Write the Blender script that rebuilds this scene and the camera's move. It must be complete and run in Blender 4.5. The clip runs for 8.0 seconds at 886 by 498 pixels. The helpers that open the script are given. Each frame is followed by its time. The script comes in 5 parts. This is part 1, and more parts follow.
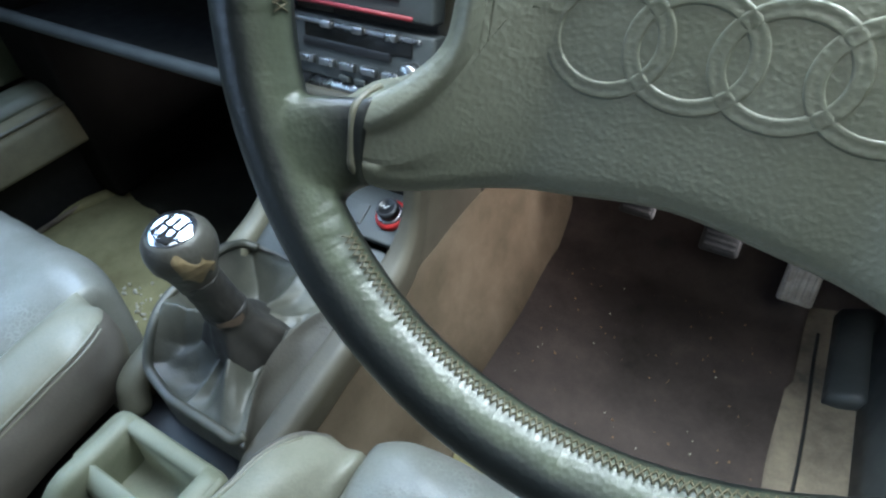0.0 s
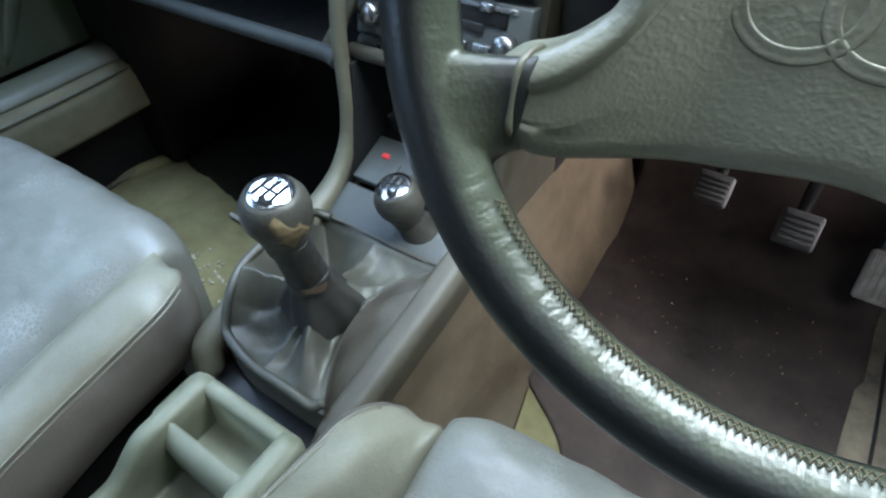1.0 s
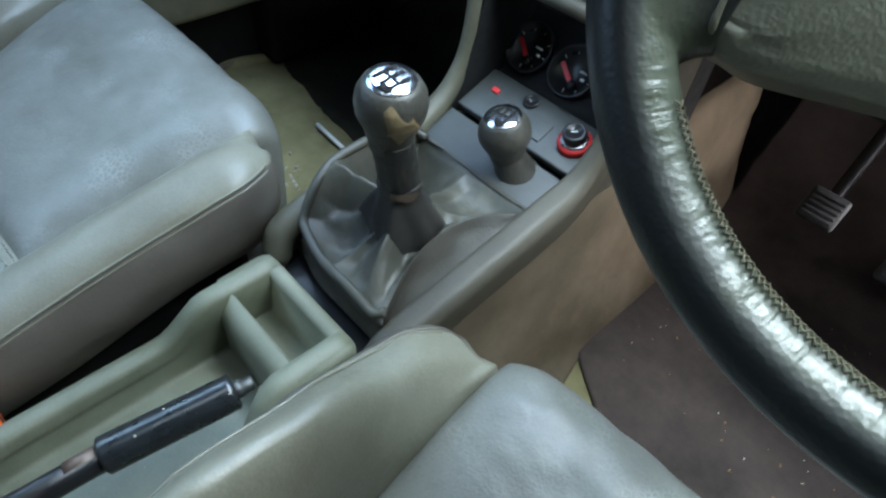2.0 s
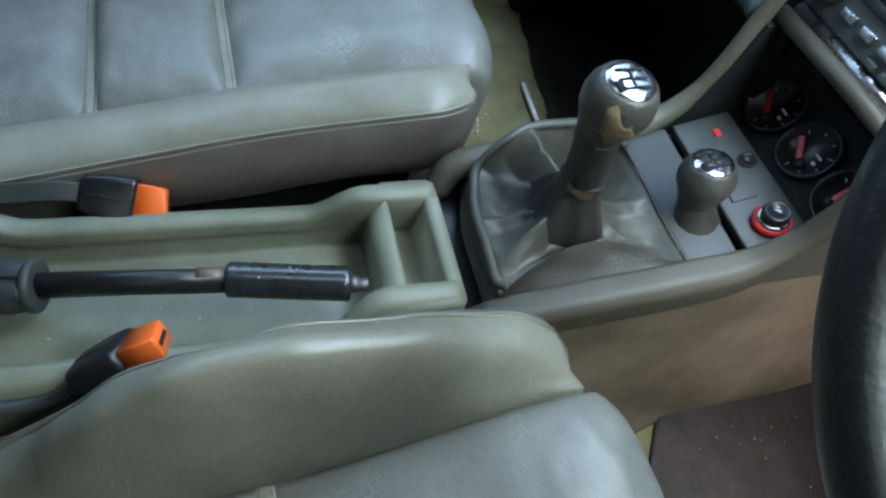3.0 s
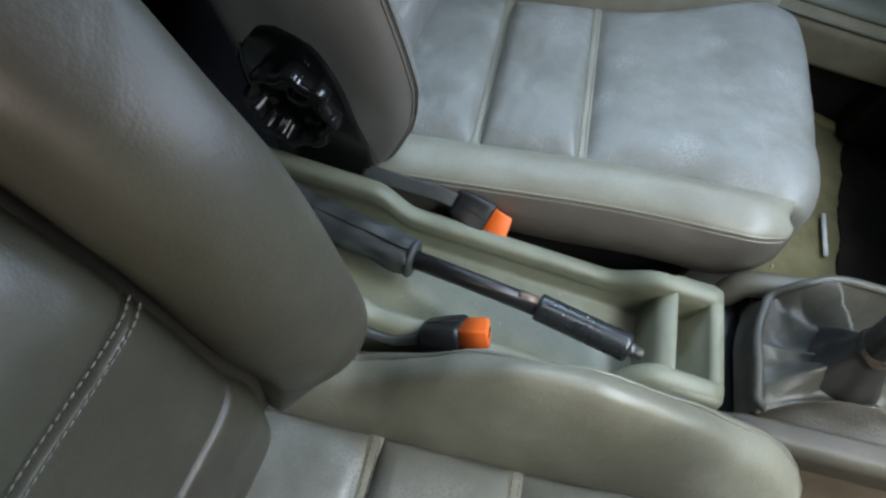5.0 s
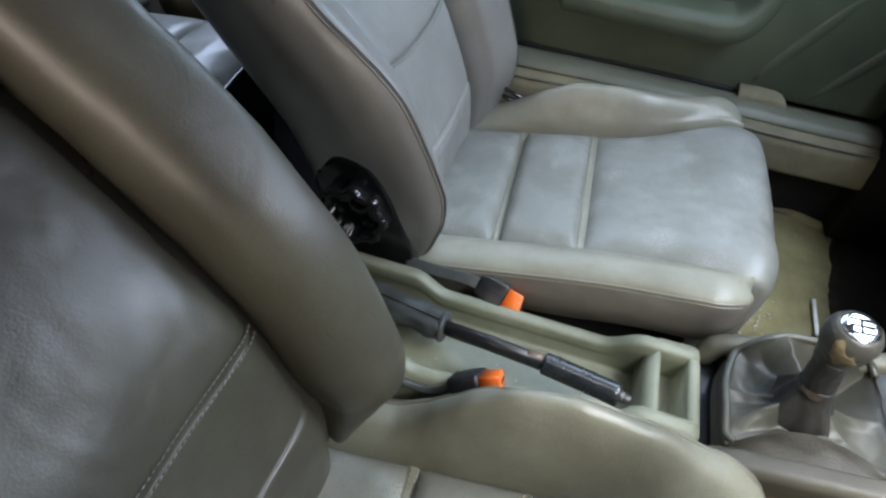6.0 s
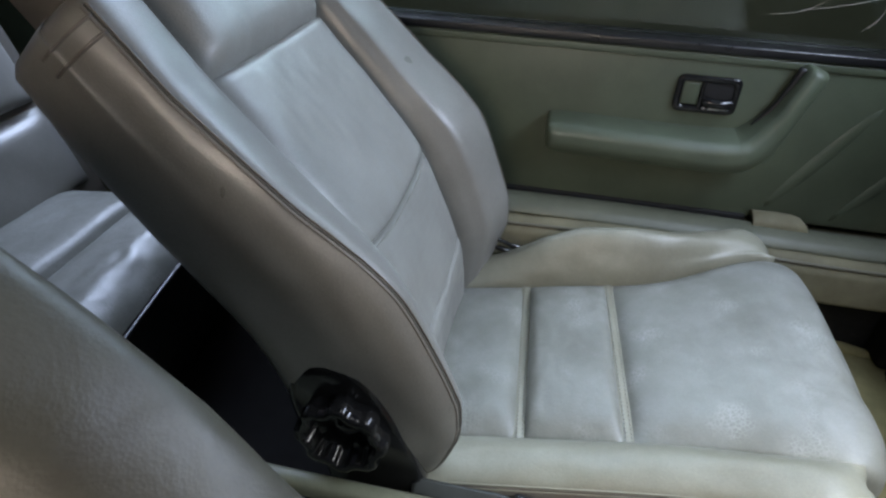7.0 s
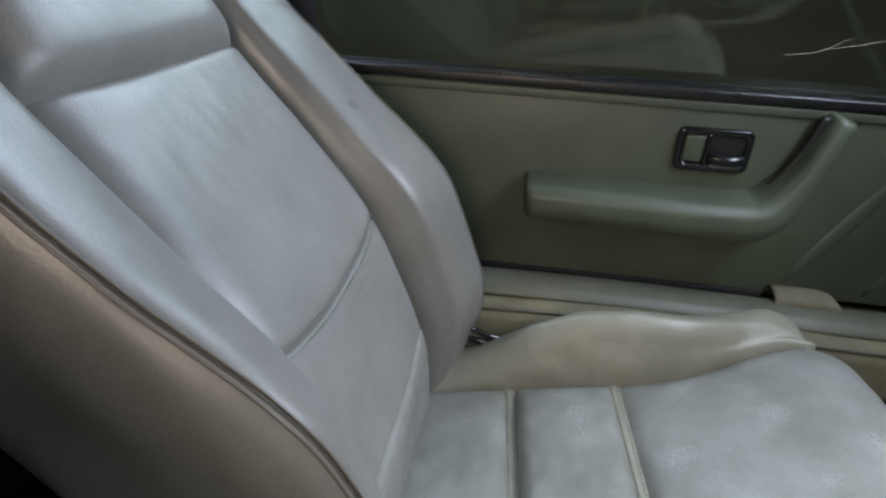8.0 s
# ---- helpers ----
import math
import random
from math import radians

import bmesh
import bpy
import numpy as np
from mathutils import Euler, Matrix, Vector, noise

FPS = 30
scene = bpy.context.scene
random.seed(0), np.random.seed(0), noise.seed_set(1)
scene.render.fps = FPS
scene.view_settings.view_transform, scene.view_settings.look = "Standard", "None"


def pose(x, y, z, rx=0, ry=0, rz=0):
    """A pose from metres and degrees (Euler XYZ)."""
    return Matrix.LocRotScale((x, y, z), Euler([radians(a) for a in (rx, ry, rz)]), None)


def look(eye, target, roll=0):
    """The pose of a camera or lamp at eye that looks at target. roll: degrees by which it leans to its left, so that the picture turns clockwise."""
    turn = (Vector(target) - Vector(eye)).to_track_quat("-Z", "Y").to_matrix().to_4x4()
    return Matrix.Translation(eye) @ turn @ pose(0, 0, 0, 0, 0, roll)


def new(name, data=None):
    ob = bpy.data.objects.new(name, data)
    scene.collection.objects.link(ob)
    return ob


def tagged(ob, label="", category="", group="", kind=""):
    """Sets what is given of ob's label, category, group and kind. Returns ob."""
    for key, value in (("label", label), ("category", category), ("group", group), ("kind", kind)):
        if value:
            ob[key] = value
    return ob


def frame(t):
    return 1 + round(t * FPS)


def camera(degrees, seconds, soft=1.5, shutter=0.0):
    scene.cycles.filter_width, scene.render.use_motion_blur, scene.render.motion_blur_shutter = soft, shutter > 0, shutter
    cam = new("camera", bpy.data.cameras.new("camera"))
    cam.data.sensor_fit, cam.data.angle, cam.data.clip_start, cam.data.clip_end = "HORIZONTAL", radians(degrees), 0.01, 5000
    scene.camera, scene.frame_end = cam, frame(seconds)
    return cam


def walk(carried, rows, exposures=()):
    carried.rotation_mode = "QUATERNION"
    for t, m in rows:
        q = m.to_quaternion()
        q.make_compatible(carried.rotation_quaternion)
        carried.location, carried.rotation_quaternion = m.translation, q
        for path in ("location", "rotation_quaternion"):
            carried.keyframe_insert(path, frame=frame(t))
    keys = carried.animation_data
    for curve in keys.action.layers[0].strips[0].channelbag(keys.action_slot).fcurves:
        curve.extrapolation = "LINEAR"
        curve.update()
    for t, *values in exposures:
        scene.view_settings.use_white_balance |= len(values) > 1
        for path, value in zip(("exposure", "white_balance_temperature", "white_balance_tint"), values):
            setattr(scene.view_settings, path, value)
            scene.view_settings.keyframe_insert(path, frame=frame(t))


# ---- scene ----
cam = camera(74.4, 8.0, soft=2.4)
PATH = [
    (0, (0.347, 0.229, 0.784), (-0.448, 1.435, -0.599), -4.1),
    (0.5, (0.311, 0.227, 0.793), (-0.501, 1.384, -0.622), -4.0),
    (1, (0.301, 0.2, 0.776), (-0.536, 1.335, -0.642), -3.4),
    (1.2, (0.299, 0.181, 0.764), (-0.547, 1.309, -0.654), -2.8),
    (2.3, (0.279, 0.165, 0.734), (-0.661, 1.073, -0.78), 12.7),
    (2.5, (0.28, 0.163, 0.735), (-0.686, 1.005, -0.8), 17.4),
    (3, (0.272, 0.147, 0.737), (-0.754, 0.763, -0.866), 21.1),
    (3.5, (0.263, 0.109, 0.749), (-0.782, 0.474, -0.916), 22.2),
    (4, (0.258, 0.056, 0.762), (-0.771, 0.282, -0.938), 22.4),
    (4.5, (0.273, 0.021, 0.784), (-0.751, 0.13, -0.931), 20.9),
    (4.7, (0.282, 0.014, 0.798), (-0.749, 0.069, -0.915), 19.5),
    (5.8, (0.438, 0.075, 0.925), (-0.834, -0.208, -0.592), 7.2),
    (6, (0.453, 0.08, 0.937), (-0.894, -0.231, -0.508), 6.3),
    (6.5, (0.387, 0.04, 0.935), (-1.122, -0.298, -0.332), 3.5),
    (7, (0.283, -0.009, 0.894), (-1.336, -0.3, -0.244), 2.5),
    (7.5, (0.189, -0.011, 0.851), (-1.483, -0.209, -0.23), 3.3),
    (8, (0.111, -0.032, 0.796), (-1.663, -0.238, -0.103), 3.2),
]
walk(cam, [(t, look(eye, target, roll)) for t, eye, target, roll in PATH],
     exposures=[(0.0, -0.08, 5950, 9), (1.0, -0.08, 6000, 10), (2.5, -0.40, 5850, 7), (3.2, -0.40, 5950, 9), (4.5, -0.27, 6450, 14), (6.0, 0.06, 6850, 18), (7.0, 0.0, 6900, 18), (8.0, -0.10, 7350, 20)])


# ---- light ----
world = bpy.data.worlds.new("sky")
scene.world = world
world.use_nodes = True
wn = world.node_tree.nodes
sky = wn.new("ShaderNodeTexSky")
sky.sky_type = "NISHITA"
sky.sun_disc = False
sky.sun_elevation, sky.sun_rotation = radians(50), radians(200)
world.node_tree.links.new(sky.outputs[0], wn["Background"].inputs[0])
wn["Background"].inputs[1].default_value = 0.02


def opening_light(name, eye, target, width, height, watts, colour, spread=180):
    data = bpy.data.lights.new(name, "AREA")
    data.shape, data.size, data.size_y, data.energy, data.color = "RECTANGLE", width, height, watts, colour
    data.spread = radians(spread)
    ob = new(name, data)
    ob.matrix_world = look(eye, target)
    return ob


opening_light("windscreen_daylight", (-0.28, 0.575, 1.0), (-0.27, 0.08, 0.42), 0.7, 0.15, 4.9, (0.60, 0.77, 1.0), 125)
opening_light("windscreen_driver_daylight", (0.27, 0.53, 0.97), (0.29, 0.42, 0.3), 0.5, 0.2, 3.7, (0.86, 0.96, 1.0), 116)
opening_light("passenger_window_daylight", (-0.655, -0.02, 0.985), (-0.05, -0.03, 0.36), 0.8, 0.30, 2.2, (0.52, 0.73, 1.0), 95)
# unseen overhead lamp, added for light on upward faces; no sunroof is known
opening_light("added_overhead_light", (0.06, 0.05, 1.19), (0.04, 0.05, 0.3), 0.42, 0.2, 0.3, (0.84, 0.94, 1.0), 80)
opening_light("windscreen_corner_daylight", (0.45, 0.62, 1.10), (0.36, 0.56, 0.50), 0.34, 0.20, 3.9, (0.90, 1.0, 0.97), 84)
opening_light("driver_window_top_daylight", (0.58, 0.17, 1.13), (0.40, 0.92, 0.50), 0.36, 0.2, 0.8, (0.96, 1.0, 0.92), 64)
opening_light("driver_window_daylight", (0.88, -0.22, 1.0), (-0.35, -0.20, 0.64), 0.6, 0.42, 1.0, (1.0, 0.92, 0.80), 56)
opening_light("driver_door_daylight", (0.92, 0.90, 0.52), (0.12, 0.80, 0.28), 0.30, 0.40, 1.6, (1.0, 0.90, 0.84), 48)
opening_light("rear_side_daylight", (-0.98, -0.78, 1.12), (-0.2, -0.62, 0.40), 0.5, 0.4, 7.0, (0.52, 0.70, 1.0), 120)


# ---- materials ----
def material(name, col, rough=0.5, metal=0.0, col2=None, scale=7.0, grain=300.0, relief=0.15, crease=0.0, crease_scale=22.0, spec=0.5, kind="noise", stretch=(1, 1, 1), sheen=0.1, coat=0.0, craze=0.0):
    m = bpy.data.materials.new(name)
    m.use_nodes = True
    nt = m.node_tree
    b = nt.nodes["Principled BSDF"]
    b.inputs["Metallic"].default_value = metal
    b.inputs["Specular IOR Level"].default_value = spec
    tc = nt.nodes.new("ShaderNodeTexCoord")
    n1 = nt.nodes.new("ShaderNodeTexNoise")
    n1.inputs["Scale"].default_value = scale
    n1.inputs["Detail"].default_value = 7
    n1.inputs["Roughness"].default_value = 0.65
    nt.links.new(tc.outputs["Object"], n1.inputs["Vector"])
    ramp = nt.nodes.new("ShaderNodeValToRGB")
    c2 = col2 or tuple(c * 0.72 for c in col)
    ramp.color_ramp.elements[0].position, ramp.color_ramp.elements[1].position = 0.33, 0.66
    ramp.color_ramp.elements[0].color = (*c2, 1)
    ramp.color_ramp.elements[1].color = (*col, 1)
    nt.links.new(n1.outputs["Fac"], ramp.inputs["Fac"])
    n3 = nt.nodes.new("ShaderNodeTexNoise")
    n3.inputs["Scale"].default_value = grain
    n3.inputs["Detail"].default_value = 3
    nt.links.new(tc.outputs["Object"], n3.inputs["Vector"])
    mixn = nt.nodes.new("ShaderNodeMix")
    mixn.data_type, mixn.blend_type = "RGBA", "OVERLAY"
    mixn.inputs["Factor"].default_value = 0.14
    nt.links.new(ramp.outputs["Color"], mixn.inputs["A"])
    nt.links.new(n3.outputs["Fac"], mixn.inputs["B"])
    shade = mixn.outputs["Result"]
    if craze:
        # worn patches: a net of fine pale cracks
        vc = nt.nodes.new("ShaderNodeTexVoronoi")
        vc.feature = "DISTANCE_TO_EDGE"
        vc.inputs["Scale"].default_value = 210
        nt.links.new(tc.outputs["Object"], vc.inputs["Vector"])
        thin = nt.nodes.new("ShaderNodeMapRange")
        thin.inputs["From Max"].default_value = 0.16
        thin.inputs["To Min"].default_value, thin.inputs["To Max"].default_value = 1.0, 0.0
        nt.links.new(vc.outputs["Distance"], thin.inputs["Value"])
        spot = nt.nodes.new("ShaderNodeTexNoise")
        spot.inputs["Scale"].default_value, spot.inputs["Detail"].default_value = 17, 4
        nt.links.new(tc.outputs["Object"], spot.inputs["Vector"])
        where = nt.nodes.new("ShaderNodeMapRange")
        where.inputs["From Min"].default_value, where.inputs["From Max"].default_value = 0.53, 0.70
        where.inputs["To Max"].default_value = craze
        nt.links.new(spot.outputs["Fac"], where.inputs["Value"])
        both = nt.nodes.new("ShaderNodeMath")
        both.operation = "MULTIPLY"
        nt.links.new(thin.outputs["Result"], both.inputs[0])
        nt.links.new(where.outputs["Result"], both.inputs[1])
        pale = nt.nodes.new("ShaderNodeMix")
        pale.data_type = "RGBA"
        nt.links.new(both.outputs[0], pale.inputs["Factor"])
        nt.links.new(shade, pale.inputs["A"])
        pale.inputs["B"].default_value = (0.40, 0.41, 0.38, 1)
        shade = pale.outputs["Result"]
    nt.links.new(shade, b.inputs["Base Color"])
    rr = nt.nodes.new("ShaderNodeMapRange")
    rr.inputs["To Min"].default_value, rr.inputs["To Max"].default_value = max(0.02, rough - sheen), min(1.0, rough + sheen)
    rr.inputs["From Min"].default_value, rr.inputs["From Max"].default_value = 0.2, 0.8
    nr = nt.nodes.new("ShaderNodeTexNoise")
    nr.inputs["Scale"].default_value = scale * 3.5
    nr.inputs["Detail"].default_value = 1.5
    nt.links.new(tc.outputs["Object"], nr.inputs["Vector"])
    nt.links.new(nr.outputs["Fac"], rr.inputs["Value"])
    b.inputs["Coat Weight"].default_value = coat
    b.inputs["Coat Roughness"].default_value = 0.17
    nt.links.new(rr.outputs["Result"], b.inputs["Roughness"])
    bump = nt.nodes.new("ShaderNodeBump")
    bump.inputs["Strength"].default_value = relief
    bump.inputs["Distance"].default_value = 0.001
    if kind == "leather":
        v = nt.nodes.new("ShaderNodeTexVoronoi")
        v.inputs["Scale"].default_value = grain
        nt.links.new(tc.outputs["Object"], v.inputs["Vector"])
        nt.links.new(v.outputs["Distance"], bump.inputs["Height"])
    else:
        nt.links.new(n3.outputs["Fac"], bump.inputs["Height"])
    last = bump
    if crease:
        n2 = nt.nodes.new("ShaderNodeTexNoise")
        n2.inputs["Scale"].default_value = crease_scale
        n2.inputs["Detail"].default_value = 5
        n2.inputs["Distortion"].default_value = 1.2
        mp = nt.nodes.new("ShaderNodeMapping")
        mp.inputs["Scale"].default_value = stretch
        nt.links.new(tc.outputs["Object"], mp.inputs["Vector"])
        nt.links.new(mp.outputs["Vector"], n2.inputs["Vector"])
        b2 = nt.nodes.new("ShaderNodeBump")
        b2.inputs["Strength"].default_value = crease
        b2.inputs["Distance"].default_value = 0.004
        nt.links.new(n2.outputs["Fac"], b2.inputs["Height"])
        nt.links.new(bump.outputs["Normal"], b2.inputs["Normal"])
        last = b2
    nt.links.new(last.outputs["Normal"], b.inputs["Normal"])
    return m


LEATHER = material("seat leather", (0.202, 0.205, 0.184), 0.42, col2=(0.138, 0.139, 0.116), scale=9, grain=420, relief=0.16, crease=0.22, crease_scale=34, spec=0.55, kind="leather", sheen=0.12, craze=0.38)
LEATHER_ROLL = material("seat roll leather", (0.248, 0.244, 0.19), 0.44, col2=(0.142, 0.134, 0.094), scale=4.5, grain=420, relief=0.13, crease=0.22, crease_scale=28, spec=0.6, kind="leather", sheen=0.09)
LEATHER_FLANK = material("backrest roll leather", (0.195, 0.188, 0.168), 0.36, col2=(0.15, 0.144, 0.127), scale=6, grain=420, relief=0.1, crease=0.08, spec=0.6, kind="leather", sheen=0.09)
# darker than the passenger's: shade on the driver's backrest put into its colour
LEATHER_DRIVER_SHADED = material("driver backrest leather with shade", (0.080, 0.079, 0.056), 0.40, col2=(0.050, 0.045, 0.034), scale=5, grain=420, relief=0.1, crease=0.34, crease_scale=17, kind="leather", sheen=0.09)
LEATHER_BACK = material("backrest leather", (0.235, 0.228, 0.205), 0.36, col2=(0.185, 0.178, 0.158), scale=7, grain=420, relief=0.12, crease=0.15, spec=0.6, kind="leather", sheen=0.09)
# seat side vinyl; also colours the shaded lower cushion rolls
LEATHER_SIDE = material("seat vinyl and roll shade", (0.138, 0.124, 0.104), 0.36, col2=(0.102, 0.091, 0.076), scale=8, grain=420, relief=0.1, crease=0.08, kind="leather", sheen=0.09)
SEAM_DARK = material("dark seam", (0.055, 0.055, 0.045), 0.8, scale=60, grain=900)
THREAD = material("pale thread", (0.25, 0.245, 0.21), 0.8, scale=60, grain=900)
CONSOLE = material("console plastic", (0.205, 0.208, 0.146), 0.5, col2=(0.105, 0.113, 0.072), scale=7, grain=500, relief=0.25)
CONSOLE_DARK = material("dark console plastic", (0.060, 0.066, 0.064), 0.5, col2=(0.036, 0.04, 0.04), scale=12, grain=500, relief=0.2)
BOOT = material("boot leather", (0.074, 0.072, 0.054), 0.5, col2=(0.026, 0.027, 0.022), scale=11, grain=420, relief=0.15, crease=0.25, crease_scale=30, kind="leather", sheen=0.14)
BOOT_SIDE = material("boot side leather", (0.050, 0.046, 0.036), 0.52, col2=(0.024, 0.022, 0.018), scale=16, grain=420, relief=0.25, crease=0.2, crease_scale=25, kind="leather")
LIP = material("pale trim vinyl", (0.135, 0.128, 0.09), 0.5, col2=(0.08, 0.075, 0.052), scale=10, grain=500)
TRIM_BROWN = material("brown padded vinyl", (0.068, 0.061, 0.043), 0.55, col2=(0.042, 0.037, 0.026), scale=10, grain=450, relief=0.15, kind="leather")
CARPET = material("olive carpet", (0.265, 0.24, 0.125), 0.95, col2=(0.14, 0.122, 0.062), scale=9, grain=700, relief=0.9, spec=0.1)
CARPET_TAN = material("tan tunnel carpet", (0.15, 0.118, 0.083), 0.95, col2=(0.066, 0.053, 0.035), scale=6, grain=700, relief=0.8, spec=0.1)
MAT_DARK = material("dark worn mat", (0.084, 0.064, 0.056), 0.9, col2=(0.020, 0.016, 0.015), scale=6, grain=500, relief=0.9, spec=0.15)
DOOR = material("door vinyl", (0.078, 0.096, 0.062), 0.41, col2=(0.053, 0.065, 0.042), scale=6, grain=450, relief=0.25, kind="leather")
RAIL = material("sill rail plastic", (0.125, 0.13, 0.092), 0.5, col2=(0.09, 0.095, 0.066), scale=10, grain=500)
SILL = material("sill trim", (0.19, 0.172, 0.105), 0.75, col2=(0.115, 0.104, 0.062), scale=9, grain=400)
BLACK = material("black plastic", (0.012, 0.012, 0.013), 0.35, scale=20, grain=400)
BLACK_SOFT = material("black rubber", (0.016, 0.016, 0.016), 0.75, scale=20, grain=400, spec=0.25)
BLACK_GLOSS = material("glossy black plastic", (0.01, 0.01, 0.01), 0.15, scale=20, grain=300, relief=0.03)
# black for the passenger footwell's shade and the rear floor sheet
FOOTWELL_BLACK = material("footwell black", (0.014, 0.013, 0.012), 0.95, scale=12, grain=600, relief=0.6, spec=0.1)
DIAL = material("matt black dial", (0.036, 0.038, 0.042), 0.55, scale=30, grain=400, relief=0.05)
GRIP = material("worn black enamel", (0.017, 0.020, 0.021), 0.3, col2=(0.010, 0.012, 0.013), scale=30, grain=300, relief=0.05, coat=0.5)
DULL_STEEL = material("dull worn steel", (0.2, 0.2, 0.19), 0.5, 1.0, scale=40, grain=400)
# near black olive in place of the passenger footwell's shade
FOOTWELL_SHADE = material("footwell shade", (0.026, 0.024, 0.017), 0.95, col2=(0.012, 0.011, 0.009), scale=8, grain=600, relief=0.6, spec=0.1)
STEEL = material("bare steel", (0.45, 0.45, 0.45), 0.3, 1.0, scale=30, grain=400)
SILVER = material("silver badge", (0.62, 0.64, 0.66), 0.2, 1.0, col2=(0.7, 0.72, 0.76), scale=30, grain=300, relief=0.02)
ORANGE = material("orange plastic", (0.85, 0.16, 0.02), 0.4, col2=(0.75, 0.12, 0.015), scale=20, grain=400, relief=0.05)
RED = material("red paint", (0.6, 0.03, 0.03), 0.45, scale=30)
DULL_RED = material("dull red print", (0.26, 0.025, 0.035), 0.5, scale=30)
BARE_BROWN = material("bare brown steel", (0.16, 0.115, 0.085), 0.45, 0.4, scale=40)
RUST = material("brown crumbs", (0.30, 0.17, 0.08), 0.9, scale=60)
WHITE = material("white print", (0.75, 0.75, 0.72), 0.6, scale=30)
WHEEL_LEATHER = material("wheel rim leather", (0.088, 0.100, 0.066), 0.36, col2=(0.058, 0.067, 0.045), scale=14, grain=400, relief=0.14, spec=0.5, kind="leather", sheen=0.05, coat=1.0)
WHEEL_PAD = material("wheel pad foam", (0.148, 0.152, 0.115), 0.43, col2=(0.122, 0.126, 0.09), scale=9, grain=420, relief=0.2, crease=0.13, crease_scale=140, spec=0.6, kind="leather", stretch=(0.75, 1.3, 1.3), coat=0.1)
LACE = material("brown lacing", (0.11, 0.095, 0.055), 0.7, scale=60)
KNOB = material("worn knob leather", (0.056, 0.053, 0.043), 0.45, col2=(0.034, 0.032, 0.026), scale=25, grain=300, relief=0.25, kind="leather", sheen=0.14)
SLEEVE = material("scuffed black leather", (0.030, 0.028, 0.024), 0.5, col2=(0.014, 0.013, 0.012), scale=30, grain=300)
PATCH = material("bare tan knob core", (0.25, 0.19, 0.1), 0.55, col2=(0.13, 0.095, 0.05), scale=70, grain=300)
DUST = material("pale crumbs", (0.5, 0.47, 0.38), 0.9, scale=60)
KICK = material("grey beige carpet", (0.22, 0.18, 0.13), 0.9, col2=(0.07, 0.06, 0.05), scale=15, grain=600, relief=0.6, spec=0.15)
HEADLINER = material("headliner cloth", (0.24, 0.24, 0.22), 0.9, scale=5, grain=600)
RUBBER_GREY = material("grey rubber", (0.046, 0.052, 0.048), 0.55, col2=(0.022, 0.025, 0.023), scale=18, grain=400)
OUTSIDE = material("faintly glowing backdrop wall", (0.15, 0.185, 0.14), 0.9, scale=3)
# weak emission in place of daylight on the backdrop
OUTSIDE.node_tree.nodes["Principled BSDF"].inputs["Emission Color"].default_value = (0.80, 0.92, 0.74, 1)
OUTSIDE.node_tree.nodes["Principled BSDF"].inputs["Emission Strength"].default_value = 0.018


